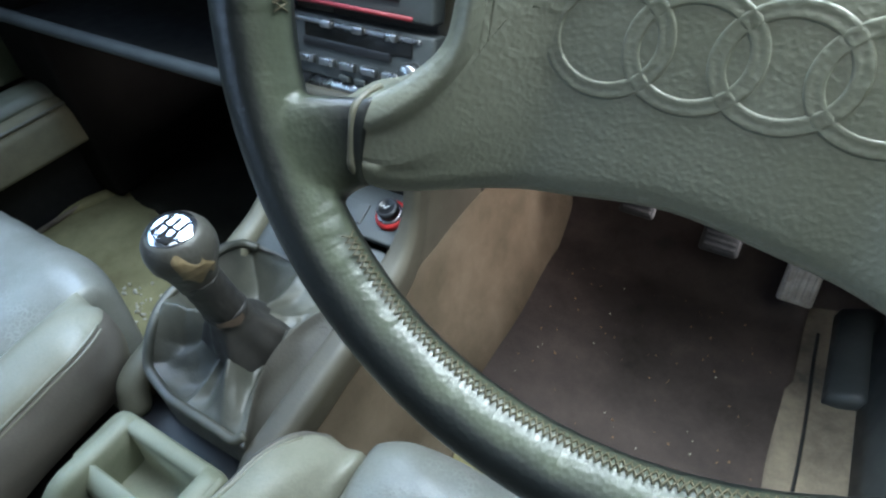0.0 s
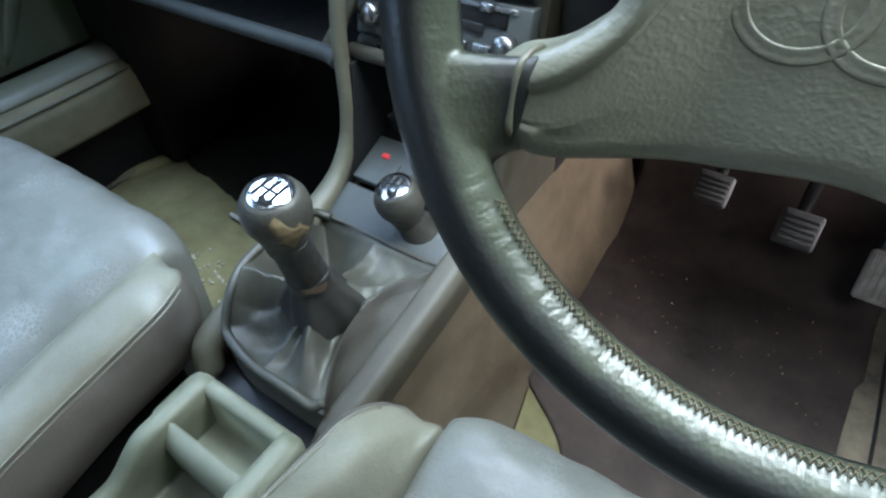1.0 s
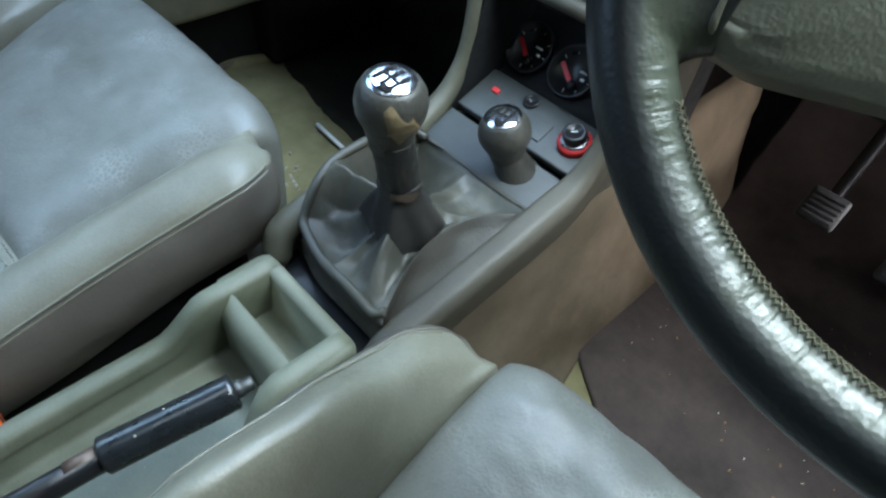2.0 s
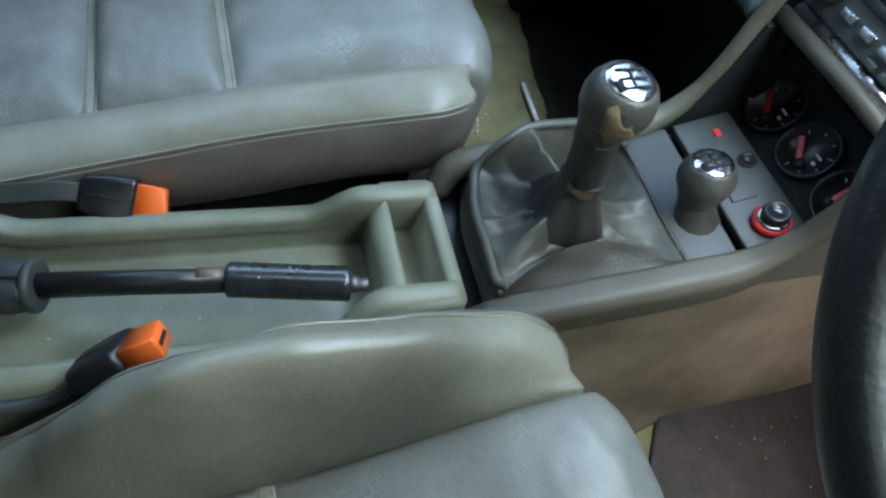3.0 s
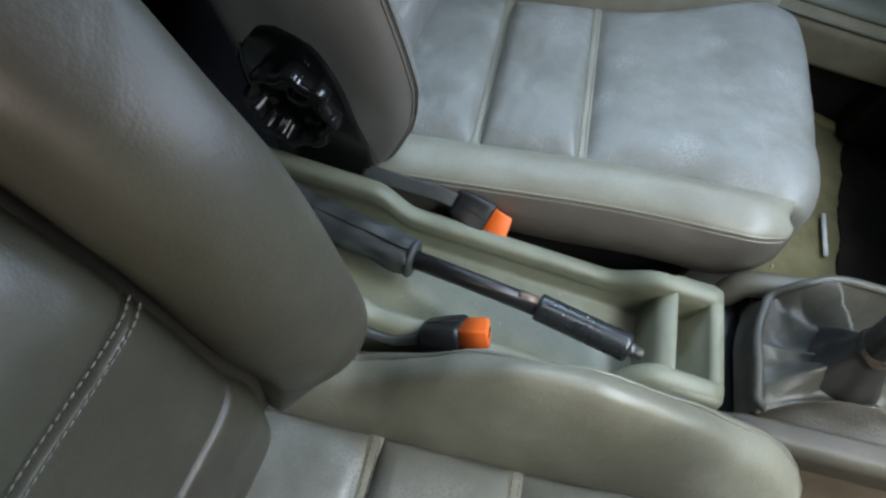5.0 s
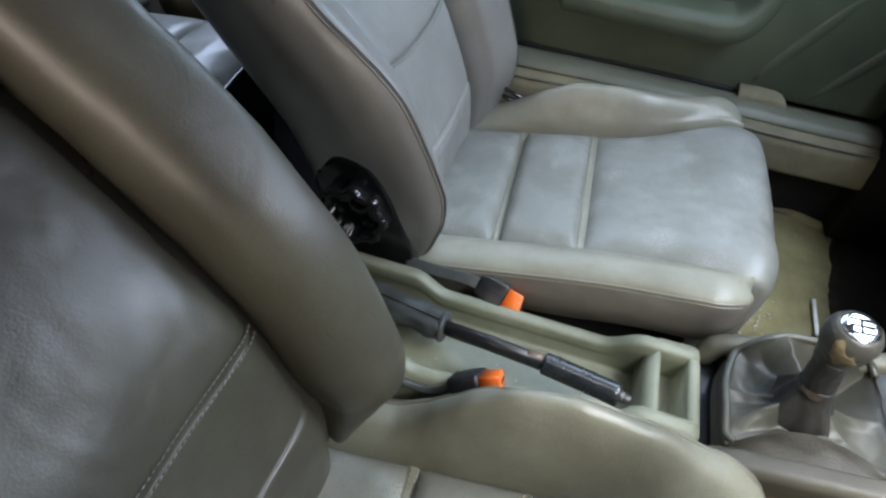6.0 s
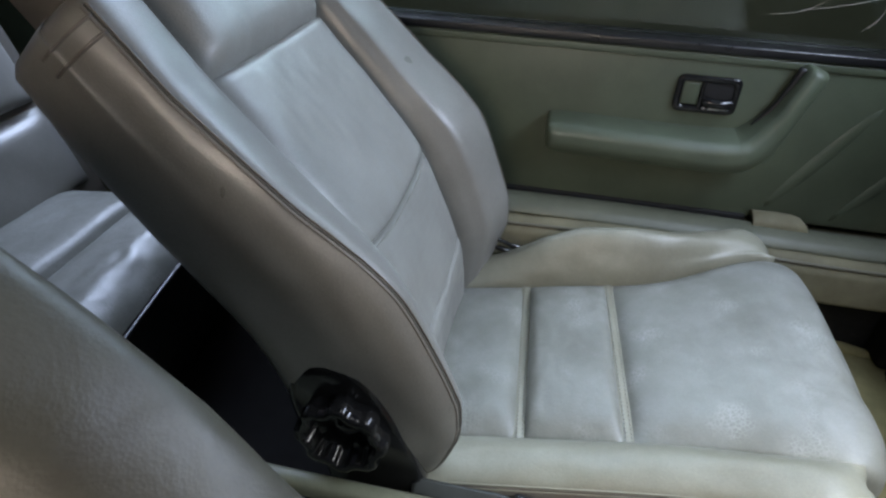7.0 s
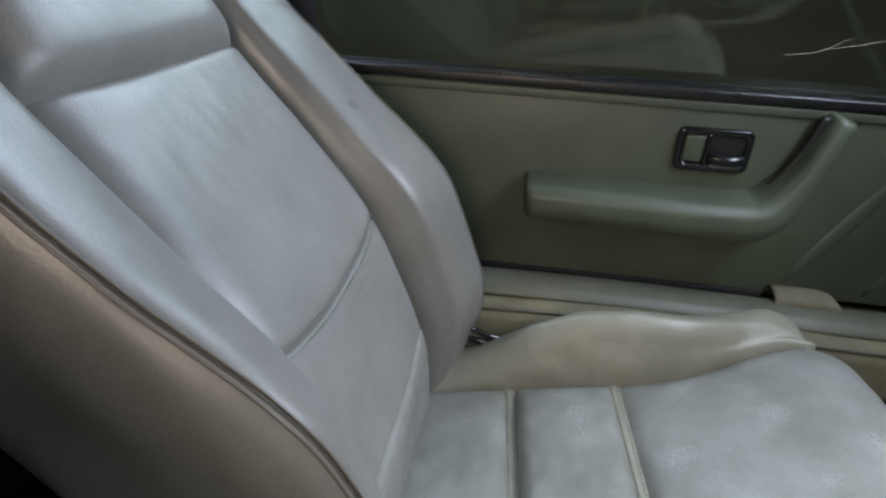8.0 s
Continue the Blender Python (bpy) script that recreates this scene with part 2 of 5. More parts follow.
def worn_rim(m, tilt, outer):
    """Black leather outside, olive inner strip pulled into cross creases, laid out round the wheel's own axis."""
    nt = m.node_tree
    b = nt.nodes["Principled BSDF"]
    def op(kind, a, c=None):
        n = nt.nodes.new("ShaderNodeMath")
        n.operation = kind
        for i, v in enumerate((a, c)):
            if isinstance(v, (int, float)):
                n.inputs[i].default_value = v
            elif v is not None:
                nt.links.new(v, n.inputs[i])
        return n.outputs[0]
    tc = nt.nodes.new("ShaderNodeTexCoord")
    turn = nt.nodes.new("ShaderNodeMapping")
    turn.inputs["Rotation"].default_value = (-tilt, 0, 0)
    sep = nt.nodes.new("ShaderNodeSeparateXYZ")
    nt.links.new(tc.outputs["Object"], turn.inputs["Vector"])
    nt.links.new(turn.outputs["Vector"], sep.inputs[0])
    x, y, z = sep.outputs
    rho = op("SQRT", op("ADD", op("MULTIPLY", x, x), op("MULTIPLY", y, y)))
    ang = op("ARCTAN2", y, x)
    # distance across the tube, towards the axis and the driver
    lean = op("SUBTRACT", op("MULTIPLY", z, 0.35), op("SUBTRACT", rho, 0.172))
    wob = nt.nodes.new("ShaderNodeTexNoise")
    wob.inputs["Scale"].default_value = 45
    nt.links.new(tc.outputs["Object"], wob.inputs["Vector"])
    edge = nt.nodes.new("ShaderNodeMapRange")
    edge.inputs["From Min"].default_value, edge.inputs["From Max"].default_value = 0.0122, 0.0152
    nt.links.new(op("ADD", lean, op("MULTIPLY", op("SUBTRACT", wob.outputs["Fac"], 0.5), 0.004)), edge.inputs["Value"])
    spoke = nt.nodes.new("ShaderNodeMapRange")
    spoke.inputs["From Min"].default_value, spoke.inputs["From Max"].default_value = 0.138, 0.162
    nt.links.new(rho, spoke.inputs["Value"])
    strip = op("MULTIPLY", edge.outputs["Result"], spoke.outputs["Result"])
    mix = nt.nodes.new("ShaderNodeMix")
    mix.data_type = "RGBA"
    nt.links.new(strip, mix.inputs["Factor"])
    mix.inputs["A"].default_value = (*outer, 1)
    nt.links.new(b.inputs["Base Color"].links[0].from_socket, mix.inputs["B"])
    nt.links.new(mix.outputs["Result"], b.inputs["Base Color"])
    rough = nt.nodes.new("ShaderNodeMix")
    nt.links.new(strip, rough.inputs["Factor"])
    rough.inputs["A"].default_value = 0.38
    nt.links.new(b.inputs["Roughness"].links[0].from_socket, rough.inputs["B"])
    nt.links.new(rough.outputs["Result"], b.inputs["Roughness"])
    nt.links.new(op("SUBTRACT", 0.5, op("MULTIPLY", strip, 0.2)), b.inputs["Specular IOR Level"])
    comb = nt.nodes.new("ShaderNodeCombineXYZ")
    nt.links.new(op("MULTIPLY", ang, 0.172), comb.inputs[0])
    nt.links.new(op("MULTIPLY", rho, 0.22), comb.inputs[1])
    nt.links.new(op("MULTIPLY", z, 0.22), comb.inputs[2])
    crease = nt.nodes.new("ShaderNodeTexNoise")
    crease.inputs["Scale"].default_value, crease.inputs["Detail"].default_value = 210, 2
    nt.links.new(comb.outputs[0], crease.inputs["Vector"])
    bump = nt.nodes.new("ShaderNodeBump")
    bump.inputs["Distance"].default_value = 0.003
    nt.links.new(op("MULTIPLY", op("MULTIPLY", strip, wob.outputs["Fac"]), 0.42), bump.inputs["Strength"])
    nt.links.new(op("MULTIPLY", strip, 0.45), b.inputs["Coat Weight"])
    nt.links.new(crease.outputs["Fac"], bump.inputs["Height"])
    nt.links.new(b.inputs["Normal"].links[0].from_socket, bump.inputs["Normal"])
    nt.links.new(bump.outputs["Normal"], b.inputs["Normal"])
    nt.links.new(bump.outputs["Normal"], b.inputs["Coat Normal"])
    b.inputs["Coat Roughness"].default_value = 0.24
    b.inputs["Coat IOR"].default_value = 1.52


worn_rim(WHEEL_LEATHER, radians(90 - 21), (0.013, 0.015, 0.014))
GLASS = bpy.data.materials.new("window glass")
GLASS.use_nodes = True
pane_node = GLASS.node_tree.nodes["Principled BSDF"]
pane_node.inputs["Transmission Weight"].default_value = 1.0
pane_node.inputs["Roughness"].default_value = 0.04
pane_node.inputs["Base Color"].default_value = (0.75, 0.85, 0.76, 1)


# ---- mesh helpers ----
def thing(name, label, category, place=(0, 0, 0), group="", kind=""):
    ob = new(name)
    ob.location = place
    ob.empty_display_size = 0.02
    return tagged(ob, label, category, group, kind)


def part(name, bm, mat, parent=None, label="", smooth=True):
    bmesh.ops.recalc_face_normals(bm, faces=bm.faces)
    me = bpy.data.meshes.new(name)
    bm.to_mesh(me)
    bm.free()
    me.materials.append(mat)
    for p in me.polygons:
        p.use_smooth = smooth
    ob = new(name, me)
    if parent:
        ob.parent = parent
        origin, up = Vector(parent.location), parent.parent
        while up:
            origin, up = origin + up.location, up.parent
        me.transform(Matrix.Translation(-origin))
    return tagged(ob, label)


def smooth_line(pts, n=8, closed=False):
    """Catmull-Rom through the points, n steps a span."""
    p = [Vector(q) for q in pts]
    out, k = [], len(p)
    for i in range(k if closed else k - 1):
        if closed:
            a, b, c, d = p[i - 1], p[i], p[(i + 1) % k], p[(i + 2) % k]
        else:
            a, b, c, d = p[max(i - 1, 0)], p[i], p[i + 1], p[min(i + 2, k - 1)]
        for j in range(n):
            t = j / n
            out.append(0.5 * ((2 * b) + (c - a) * t + (2 * a - 5 * b + 4 * c - d) * t * t + (3 * b - a - 3 * c + d) * t ** 3))
    if not closed:
        out.append(p[-1].copy())
    return out


def rounded(pts, r, n=4):
    """A closed polygon with its corners rounded."""
    p, out = [Vector(q) for q in pts], []
    for i, b in enumerate(p):
        a, c = p[i - 1], p[(i + 1) % len(p)]
        ra = min(r, (a - b).length * 0.45, (c - b).length * 0.45)
        s, e = b + (a - b).normalized() * ra, b + (c - b).normalized() * ra
        out += [(s * (1 - t) ** 2 + b * 2 * t * (1 - t) + e * t * t) for t in (k / n for k in range(n + 1))]
    return out


def loft(rings, cap=True, closed=True, bm=None):
    bm = bm or bmesh.new()
    rows = [[bm.verts.new(v) for v in ring] for ring in rings]
    k = len(rows[0])
    for a, b in zip(rows, rows[1:]):
        for i in range(k if closed else k - 1):
            bm.faces.new((a[i], a[(i + 1) % k], b[(i + 1) % k], b[i]))
    if cap and closed:
        bm.faces.new(rows[0])
        bm.faces.new(rows[-1][::-1])
    return bm


def grid(fn, nu, nv, bm=None):
    return loft([[fn(i / nu, j / nv) for i in range(nu + 1)] for j in range(nv + 1)], cap=False, closed=False, bm=bm)


def tube(path, radius, sides=12, bm=None, flat=1.0, up=(0, 0, 1)):
    """A tube along a path; radius is a number or a function of 0..1."""
    p, rings, upv = [Vector(q) for q in path], [], Vector(up)
    for i, c in enumerate(p):
        t = (p[min(i + 1, len(p) - 1)] - p[max(i - 1, 0)]).normalized()
        s = t.cross(upv)
        if s.length < 1e-4:
            s = t.cross(Vector((1, 0, 0)))
        s.normalize()
        w = s.cross(t)
        r = radius(i / (len(p) - 1)) if callable(radius) else radius
        rings.append([c + r * (math.cos(a) * s + flat * math.sin(a) * w) for a in (2 * math.pi * k / sides for k in range(sides))])
    return loft(rings, bm=bm)


def lathe(profile, m, sides=32, bm=None):
    """A turned solid: (radius, height) pairs about the z axis of the pose m."""
    rings = [[m @ Vector((max(r, 1e-5) * math.cos(a), max(r, 1e-5) * math.sin(a), h)) for a in (2 * math.pi * k / sides for k in range(sides))] for r, h in profile]
    return loft(rings, bm=bm)


def box(size, m=None, bevel=0.003, bm=None, segments=2):
    one = bmesh.new()
    bmesh.ops.create_cube(one, size=1, matrix=Matrix.Diagonal((*size, 1)))
    if bevel:
        bmesh.ops.bevel(one, geom=one.edges[:], offset=min(bevel, min(size) * 0.45), segments=segments, profile=0.6, affect="EDGES")
    if m is not None:
        bmesh.ops.transform(one, matrix=m, verts=one.verts)
    if bm is None:
        return one
    me = bpy.data.meshes.new("temporary")
    one.to_mesh(me)
    bm.from_mesh(me)
    bpy.data.meshes.remove(me)
    one.free()
    return bm


def span(lo, hi, bevel=0.003, bm=None):
    lo, hi = Vector(lo), Vector(hi)
    return box(hi - lo, Matrix.Translation((lo + hi) / 2), bevel, bm)


def step(a, b, x):
    t = min(1.0, max(0.0, (x - a) / (b - a)))
    return t * t * (3 - 2 * t)


def along(table, x):
    """Smoothly read a short table of (x, value)."""
    if x <= table[0][0]:
        return table[0][1]
    for (a, u), (b, v) in zip(table, table[1:]):
        if x <= b:
            return u + (v - u) * (x - a) / (b - a)
    return table[-1][1]


def stitches(path, length=0.004, gap=0.0022, radius=0.0006):
    """A row of short raised threads along a path."""
    bm = bmesh.new()
    p = [Vector(q) for q in path]
    left, on, start = length, True, p[0]
    for a, b in zip(p, p[1:]):
        d, here = (b - a).length, 0.0
        if d < 1e-6:
            continue
        while here < d:
            go = min(left, d - here)
            q, here, left = a + (b - a) * (here + go) / d, here + go, left - go
            if left <= 1e-7:
                if on and (q - start).length > 1e-4:
                    tube([start, start.lerp(q, 0.5), q], lambda t: radius * (0.6 if t in (0, 1) else 1.0), 5, bm)
                start, on = q, not on
                left = length if on else gap
    return bm


def folds(p, amount, scale):
    return amount * noise.noise(Vector(p) * scale)


# ---- shell ----
def build_shell():
    floor = part("floor", span((-0.664, -1.05, 0.10), (0.664, 0.90, 0.148), 0.004), CARPET, None, "olive beige carpet over the car floor")
    tagged(floor, category="floor", kind="structure")
    rings = []
    for y, z in ((0.88, 0.146), (0.95, 0.18), (1.22, 0.52), (1.26, 0.8)):
        rings.append([Vector((-0.7, y, z)), Vector((0.7, y, z)), Vector((0.7, y + 0.06, z - 0.06)), Vector((-0.7, y + 0.06, z - 0.06))])
    toe = part("wall_front", loft(rings), MAT_DARK, None, "carpeted toe board rising into the dark footwell", False)
    tagged(toe, category="wall", kind="structure")
    for side, nm in ((-1, "wall_west"), (1, "wall_east")):
        prof = [(0.665, 0.145), (0.665, 0.272), (0.600, 0.276), (0.606, 0.335), (0.622, 0.352), (0.668, 0.356), (0.672, 0.366), (0.690, 0.367), (0.694, 0.354), (0.74, 0.35), (0.74, 0.10), (0.665, 0.10)]
        ring = rounded([(x, z, 0) for x, z in prof], 0.008, 3)
        bm = loft([[Vector((side * q.x, y, q.y + 0.004 * math.sin(y * 9))) for q in ring] for y in [-1.05 + 0.05 * k for k in range(46)]])
        sill = tagged(part(nm, bm, SILL, None, "cream carpeted sill under the door"), category="sill", kind="structure")
        rail = [(0.628, 0.352), (0.640, 0.367), (0.662, 0.372), (0.690, 0.368), (0.696, 0.352)]
        ring = rounded([(x, z, 0) for x, z in rail], 0.007, 3)
        part("sill_rail", loft([[Vector((side * (q.x + 0.002 * math.sin(5 * y)), y, q.y + 0.003 * math.sin(y * 7 + 1))) for q in ring] for y in [-0.34 + 0.06 * k for k in range(20)]]), RAIL, sill, "rounded green plastic sill rail")
        part("carpet_edge", tube([(side * 0.612, y, 0.345 + 0.004 * math.sin(y * 9)) for y in [-0.34 + 0.06 * k for k in range(20)]], 0.003, 8), LIP, sill, "pale bound carpet edge")
    # black sheet added over the olive floor behind the front seats
    tagged(part("rear_floor_sheet", span((-0.655, -0.90, 0.1485), (0.655, -0.16, 0.156), 0.002), FOOTWELL_BLACK, None, "black sheet over the rear floor"), category="carpet", kind="structure")
    # black block covers sill and door where the dash's shade falls
    tagged(part("kick_shade", span((-0.708, 0.625, 0.152), (-0.596, 1.15, 0.60), 0.012), FOOTWELL_BLACK, None, "black block standing for shade on the passenger footwell's side"), category="trim", kind="structure")
    # black sheet deepens the shade inside the undercut sill
    tagged(part("sill_recess_shade", span((-0.664, -1.0, 0.149), (-0.655, 0.88, 0.271), 0.002), BLACK_SOFT, None, "black sheet for the shade in the recess under the sill trim"), category="recess", kind="structure")
    kick = loft([[Vector((x + 0.006 * noise.noise((0, 7 * y, 1)), y, z)) for x, z in ((0.468, 0.149), (0.476, 0.157), (0.496, 0.160), (0.530, 0.163), (0.556, 0.176), (0.575, 0.26), (0.585, 0.335), (0.599, 0.34), (0.599, 0.149))] for y in [0.38 + 0.03 * k for k in range(25)]])
    kick = tagged(part("kick_panel", kick, KICK, None, "cream carpet strip beside the driver's mat"), category="carpet", kind="structure")
    part("carpet_seam", tube([(0.499 + 0.006 * noise.noise((0, 5 * y, 4)), y, 0.1605) for y in [0.38 + 0.04 * k for k in range(13)]], 0.0020, 8), BLACK_SOFT, kick, "dark seam along the carpet strip")
    part("sill_plate", loft([[Vector((x, y, z)) for x, z in ((0.545, 0.168), (0.550, 0.20), (0.572, 0.345), (0.598, 0.35), (0.598, 0.168))] for y in (0.30, 0.5, 0.7, 0.86)]), CONSOLE_DARK, kick, "blue grey plastic sill trim")
    part("foot_plate", loft([[Vector((x, y, z)) for x, z in ((0.512, 0.158), (0.516, 0.178), (0.540, 0.192), (0.556, 0.190), (0.556, 0.158))] for y in (0.752, 0.762, 0.82, 0.90)]), CONSOLE_DARK, kick, "blue grey plastic plate")
    # headliner left open in the middle for the added overhead lamp
    bm = span((-0.62, -1.15, 1.16), (-0.24, 0.18, 1.2), 0.004)
    for lo, hi in (((0.36, -1.15, 1.16), (0.62, 0.18, 1.2)), ((-0.24, -1.15, 1.16), (0.36, -0.08, 1.2))):
        span(lo, hi, 0.004, bm)
    roof = part("ceiling", bm, HEADLINER, None, "pale cloth headliner")
    tagged(roof, category="ceiling", kind="structure")
    back = part("wall_south", span((-0.7, -1.75, 0.1), (0.7, -1.7, 0.80), 0.004), HEADLINER, None, "rear bulkhead of the cabin")
    tagged(back, category="wall", kind="structure")
    shelf = part("parcel_shelf", span((-0.7, -1.7, 0.74), (0.7, -1.12, 0.77), 0.004), BLACK_SOFT, None, "black parcel shelf behind the rear seat")
    tagged(shelf, category="shelf", kind="structure")
    for side in (-1, 1):
        for nm, pts, r in (("windscreen_pillar", [(0.70, 0.80, 0.66), (0.66, 0.5, 0.95), (0.6, 0.18, 1.17)], 0.03), ("door_pillar", [(0.72, -0.36, 0.10), (0.72, -0.36, 0.66), (0.61, -0.40, 1.17)], 0.045), ("rear_pillar", [(0.72, -1.2, 0.66), (0.62, -1.1, 1.17)], 0.05)):
            tagged(part(nm, tube([(side * x, y, z) for x, y, z in pts], r), BLACK_SOFT, None, "dark trimmed roof pillar"), category="pillar", kind="structure")
        rear_side = part("rear_side_trim", span((min(side * 0.68, side * 0.74), -1.7, 0.34), (max(side * 0.68, side * 0.74), -0.36, 0.66), 0.01), DOOR, None, "green vinyl trim beside the rear seat")
        tagged(rear_side, category="trim", kind="structure")


build_shell()


# ---- seats ----
W = 0.155


def crown_knob(m, r, tall):
    """A hollow knob with eight squared lobes."""
    def lobe(a, amount):
        return 1 + amount * math.tanh(3.2 * math.cos(8 * a))
    rings = []
    for rr, h, amount in ((0.80, 0.0, 0.03), (0.97, 0.08, 0.055), (1.0, 0.5, 0.06), (0.98, 0.88, 0.06), (0.93, 1.0, 0.06), (0.80, 1.0, 0.07), (0.74, 0.92, 0.07), (0.70, 0.30, 0.07), (0.62, 0.22, 0.02), (0.30, 0.20, 0.0), (0.22, 0.34, 0.0), (0.0, 0.36, 0.0)):
        rings.append([m @ Vector((max(rr * r, 1e-4) * lobe(a, amount) * math.cos(a), max(rr * r, 1e-4) * lobe(a, amount) * math.sin(a), h * tall)) for a in (2 * math.pi * q / 96 for q in range(96))])
    return loft(rings)


def front_seat(cx, m, zoff, slope, yb, inner, outer, label, back_leather, seams, back_w, back_seam, proud, wide, foot):
    """A sports seat; m mirrors it so that the console side lies at +x of the seat. inner, outer: tables of roll heights;
    seams: where the cushion is sewn across; back_w, proud, wide, foot: half width, roll depth, roll width and lower end of the backrest."""
    seat = thing("front_seat", label, "seat", (cx, 0.1, 0.15))
    short = 0.014 if m > 0 else 0.0
    X = lambda x, y, z: Vector((cx + m * x, y - short * step(0.2, 0.38, y), z))
    zc = lambda y: zoff + slope * y
    ya, ymid = seams
    skew = lambda sx: 0.008 * sx * m
    # cushion panels
    def side(y, s):
        if s < 0:
            return W + 0.055 * step(0.16, 0.36, y)
        return W + 0.012 * step(0.16, 0.36, y) + (0.006 * step(0.32, 0.385, y) if m > 0 else 0.0)
    G = 0.0055
    line = lambda a, b: [(y, zc(y)) for y in (a, a + (b - a) / 3, a + 2 * (b - a) / 3, b)]
    f0 = ymid + G
    front = [(f0, zc(f0)), (0.24, zc(0.24)), (0.33, zc(0.33)), (0.375, zc(0.36)), (0.40, zc(0.32)), (0.408, zc(0.16)), (0.40, 0.24), (0.385, 0.19)]
    for nm, pts in (("rear_cushion_panel", line(-0.19, ya - G)), ("middle_cushion_panel", line(ya + G, ymid - G)), ("front_cushion_panel", front)):
        curve = smooth_line([(0, y, z) for y, z in pts], 14)
        nv = len(curve) - 1
        def fn(u, v, curve=curve, nv=nv, nm=nm):
            c = curve[min(nv, round(v * nv))]
            s = max(-1.0, min(1.0, (2 * u - 1) * 1.18))
            drop = max(0.0, abs(2 * u - 1) * 1.18 - 1) / 0.18
            w = side(c.y, s)
            pu = 1 - abs(s) ** 7
            if nm == "front_cushion_panel":
                pv = 1 - max(0.0, 1 - 2.6 * v) ** 8
                near = math.exp(-max(0.0, c.y - f0) / 0.022)
            else:
                pv = 1 - abs(2 * v - 1) ** 7
                near = math.exp(-min(abs(c.y - curve[0].y), abs(c.y - curve[-1].y)) / 0.02)
            near = max(near, math.exp(-(1 - abs(s)) * w / 0.022))
            p = X(s * w, c.y + skew(s) * (1 - step(0.16, 0.3, c.y)), c.z)
            a, b = curve[max(0, round(v * nv) - 1)], curve[min(nv, round(v * nv) + 1)]
            nrm = Vector((0, -(b.z - a.z), b.y - a.y)).normalized()
            gather = 0.0016 * near * noise.noise((p.x * 85, p.y * 22, m)) + 0.0012 * near * noise.noise((p.x * 30, p.y * 95, m + 5))
            lift = 0.019 * pu * pv - 0.004 + (folds((p.x, p.y, p.z), 0.0032, 13) + folds((p.x, p.y * 1.6, 3), 0.0014, 42) + gather) * pu * pv
            return p + nrm * (lift - 0.07 * drop)
        part(nm, grid(fn, 72, nv), LEATHER, seat, "grey green leather, crazed and shiny with wear")
    # sunk strips between the panels, sewn with two rows of thread
    for y in (ya, ymid):
        def strip(u, v, y=y):
            sx = (2 * u - 1) * 0.992
            return X(sx * W, y + skew(sx) + (2 * v - 1) * 0.0085, zc(y) - 0.0035 + 0.0016 * (1 - (2 * v - 1) ** 2))
        part("seam_strip", grid(strip, 40, 6), LEATHER_ROLL, seat, "sunk leather strip between the cushion panels")
        for d in (-0.0036, 0.0036):
            part("seam_stitching", stitches([X(sx * W * 0.985, y + skew(sx) + d, zc(y) - 0.0012) for sx in (-1 + 0.1 * k for k in range(21))], 0.005, 0.0018, 0.0009), THREAD, seat)
    for sx in (1, -1):
        edge = [X(sx * (side(y, sx) - 0.002), y, zc(y) - 0.006) for y in [ymid + 0.03 + (0.375 - ymid - 0.03) * k / 16 for k in range(17)]]
        part("panel_welt", tube(edge, 0.0017, 8), LEATHER_ROLL, seat)
    # cushion rolls
    for s, table, nm in ((1, inner, "inner_cushion_roll"), (-1, outer, "outer_cushion_roll")):
        rings, seam, skirt = [], [], []
        tuck = m > 0 and s > 0
        sew = 16 if m < 0 and s > 0 else 19
        last, tip0 = (0.378, 0.312) if tuck else (0.38, 0.315)
        ys = [-0.15 + (last + 0.15) * k / 60 for k in range(61)]
        for y in ys:
            h = along(table, y)
            tip = math.sqrt(max(0.02, 1 - max(0.0, (y - tip0) / 0.0665) ** 2))
            w = (W + (0.055 if s < 0 else 0.012) * step(0.16, 0.36, y)) - 0.003
            z0 = zc(y)
            top = z0 + h * tip - 0.02 * (1 - tip)
            out = w + 0.018 + (0.235 - W - 0.018) * (0.35 + 0.65 * tip)
            low = 0.21 + 0.07 * (1 - tip)
            if tuck:
                foot_z = [(out + 0.003, z0 - 0.024), (out - 0.002, z0 - 0.056), (out - 0.016, z0 - 0.070 + 0.004 * math.sin(31 * y)), (w, z0 - 0.074)]
            else:
                foot_z = [(out + 0.004, z0 - 0.035), (out - 0.004, z0 - 0.085), (out - 0.02, low), (w, low)]
            pts = [(w, z0 - 0.008), (w + 0.012, z0 + 0.55 * (top - z0)), (w + (out - w) * 0.45, top), (out - 0.008, z0 + 0.62 * (top - z0))] + foot_z
            ring = smooth_line([(x, z, 0) for x, z in pts], 6, True)
            rip = lambda q: folds((q.x * 2, y, q.y * 2 + s), 0.0022, 20) * tip
            rings.append([X(s * (q.x + rip(q)), y, q.y + rip(q)) for q in ring])
            q, d = ring[sew], (ring[sew + 1] - ring[sew - 1]).normalized()
            seam.append([X(s * (q.x + rip(q) + d.x * g + 0.0004), y, q.y + rip(q) + d.y * g) for g in (-0.0024, 0.0, 0.0024)])
            mid = sum(ring, Vector()) / len(ring)
            skirt.append([X(s * (q.x + rip(q) + g.x), y, q.y + rip(q) + g.y) for q, g in ((q, (q - mid).normalized() * 0.0010) for q in ring[sew:40])])
        roll = part(nm, loft(rings), LEATHER_ROLL, seat)
        # darker skin below the seam puts the roll's lower shade into colour
        part("cushion_side_shade", loft(skirt, cap=False, closed=False), LEATHER_SIDE, roll, "roll side below the seam, darkened for its shade")
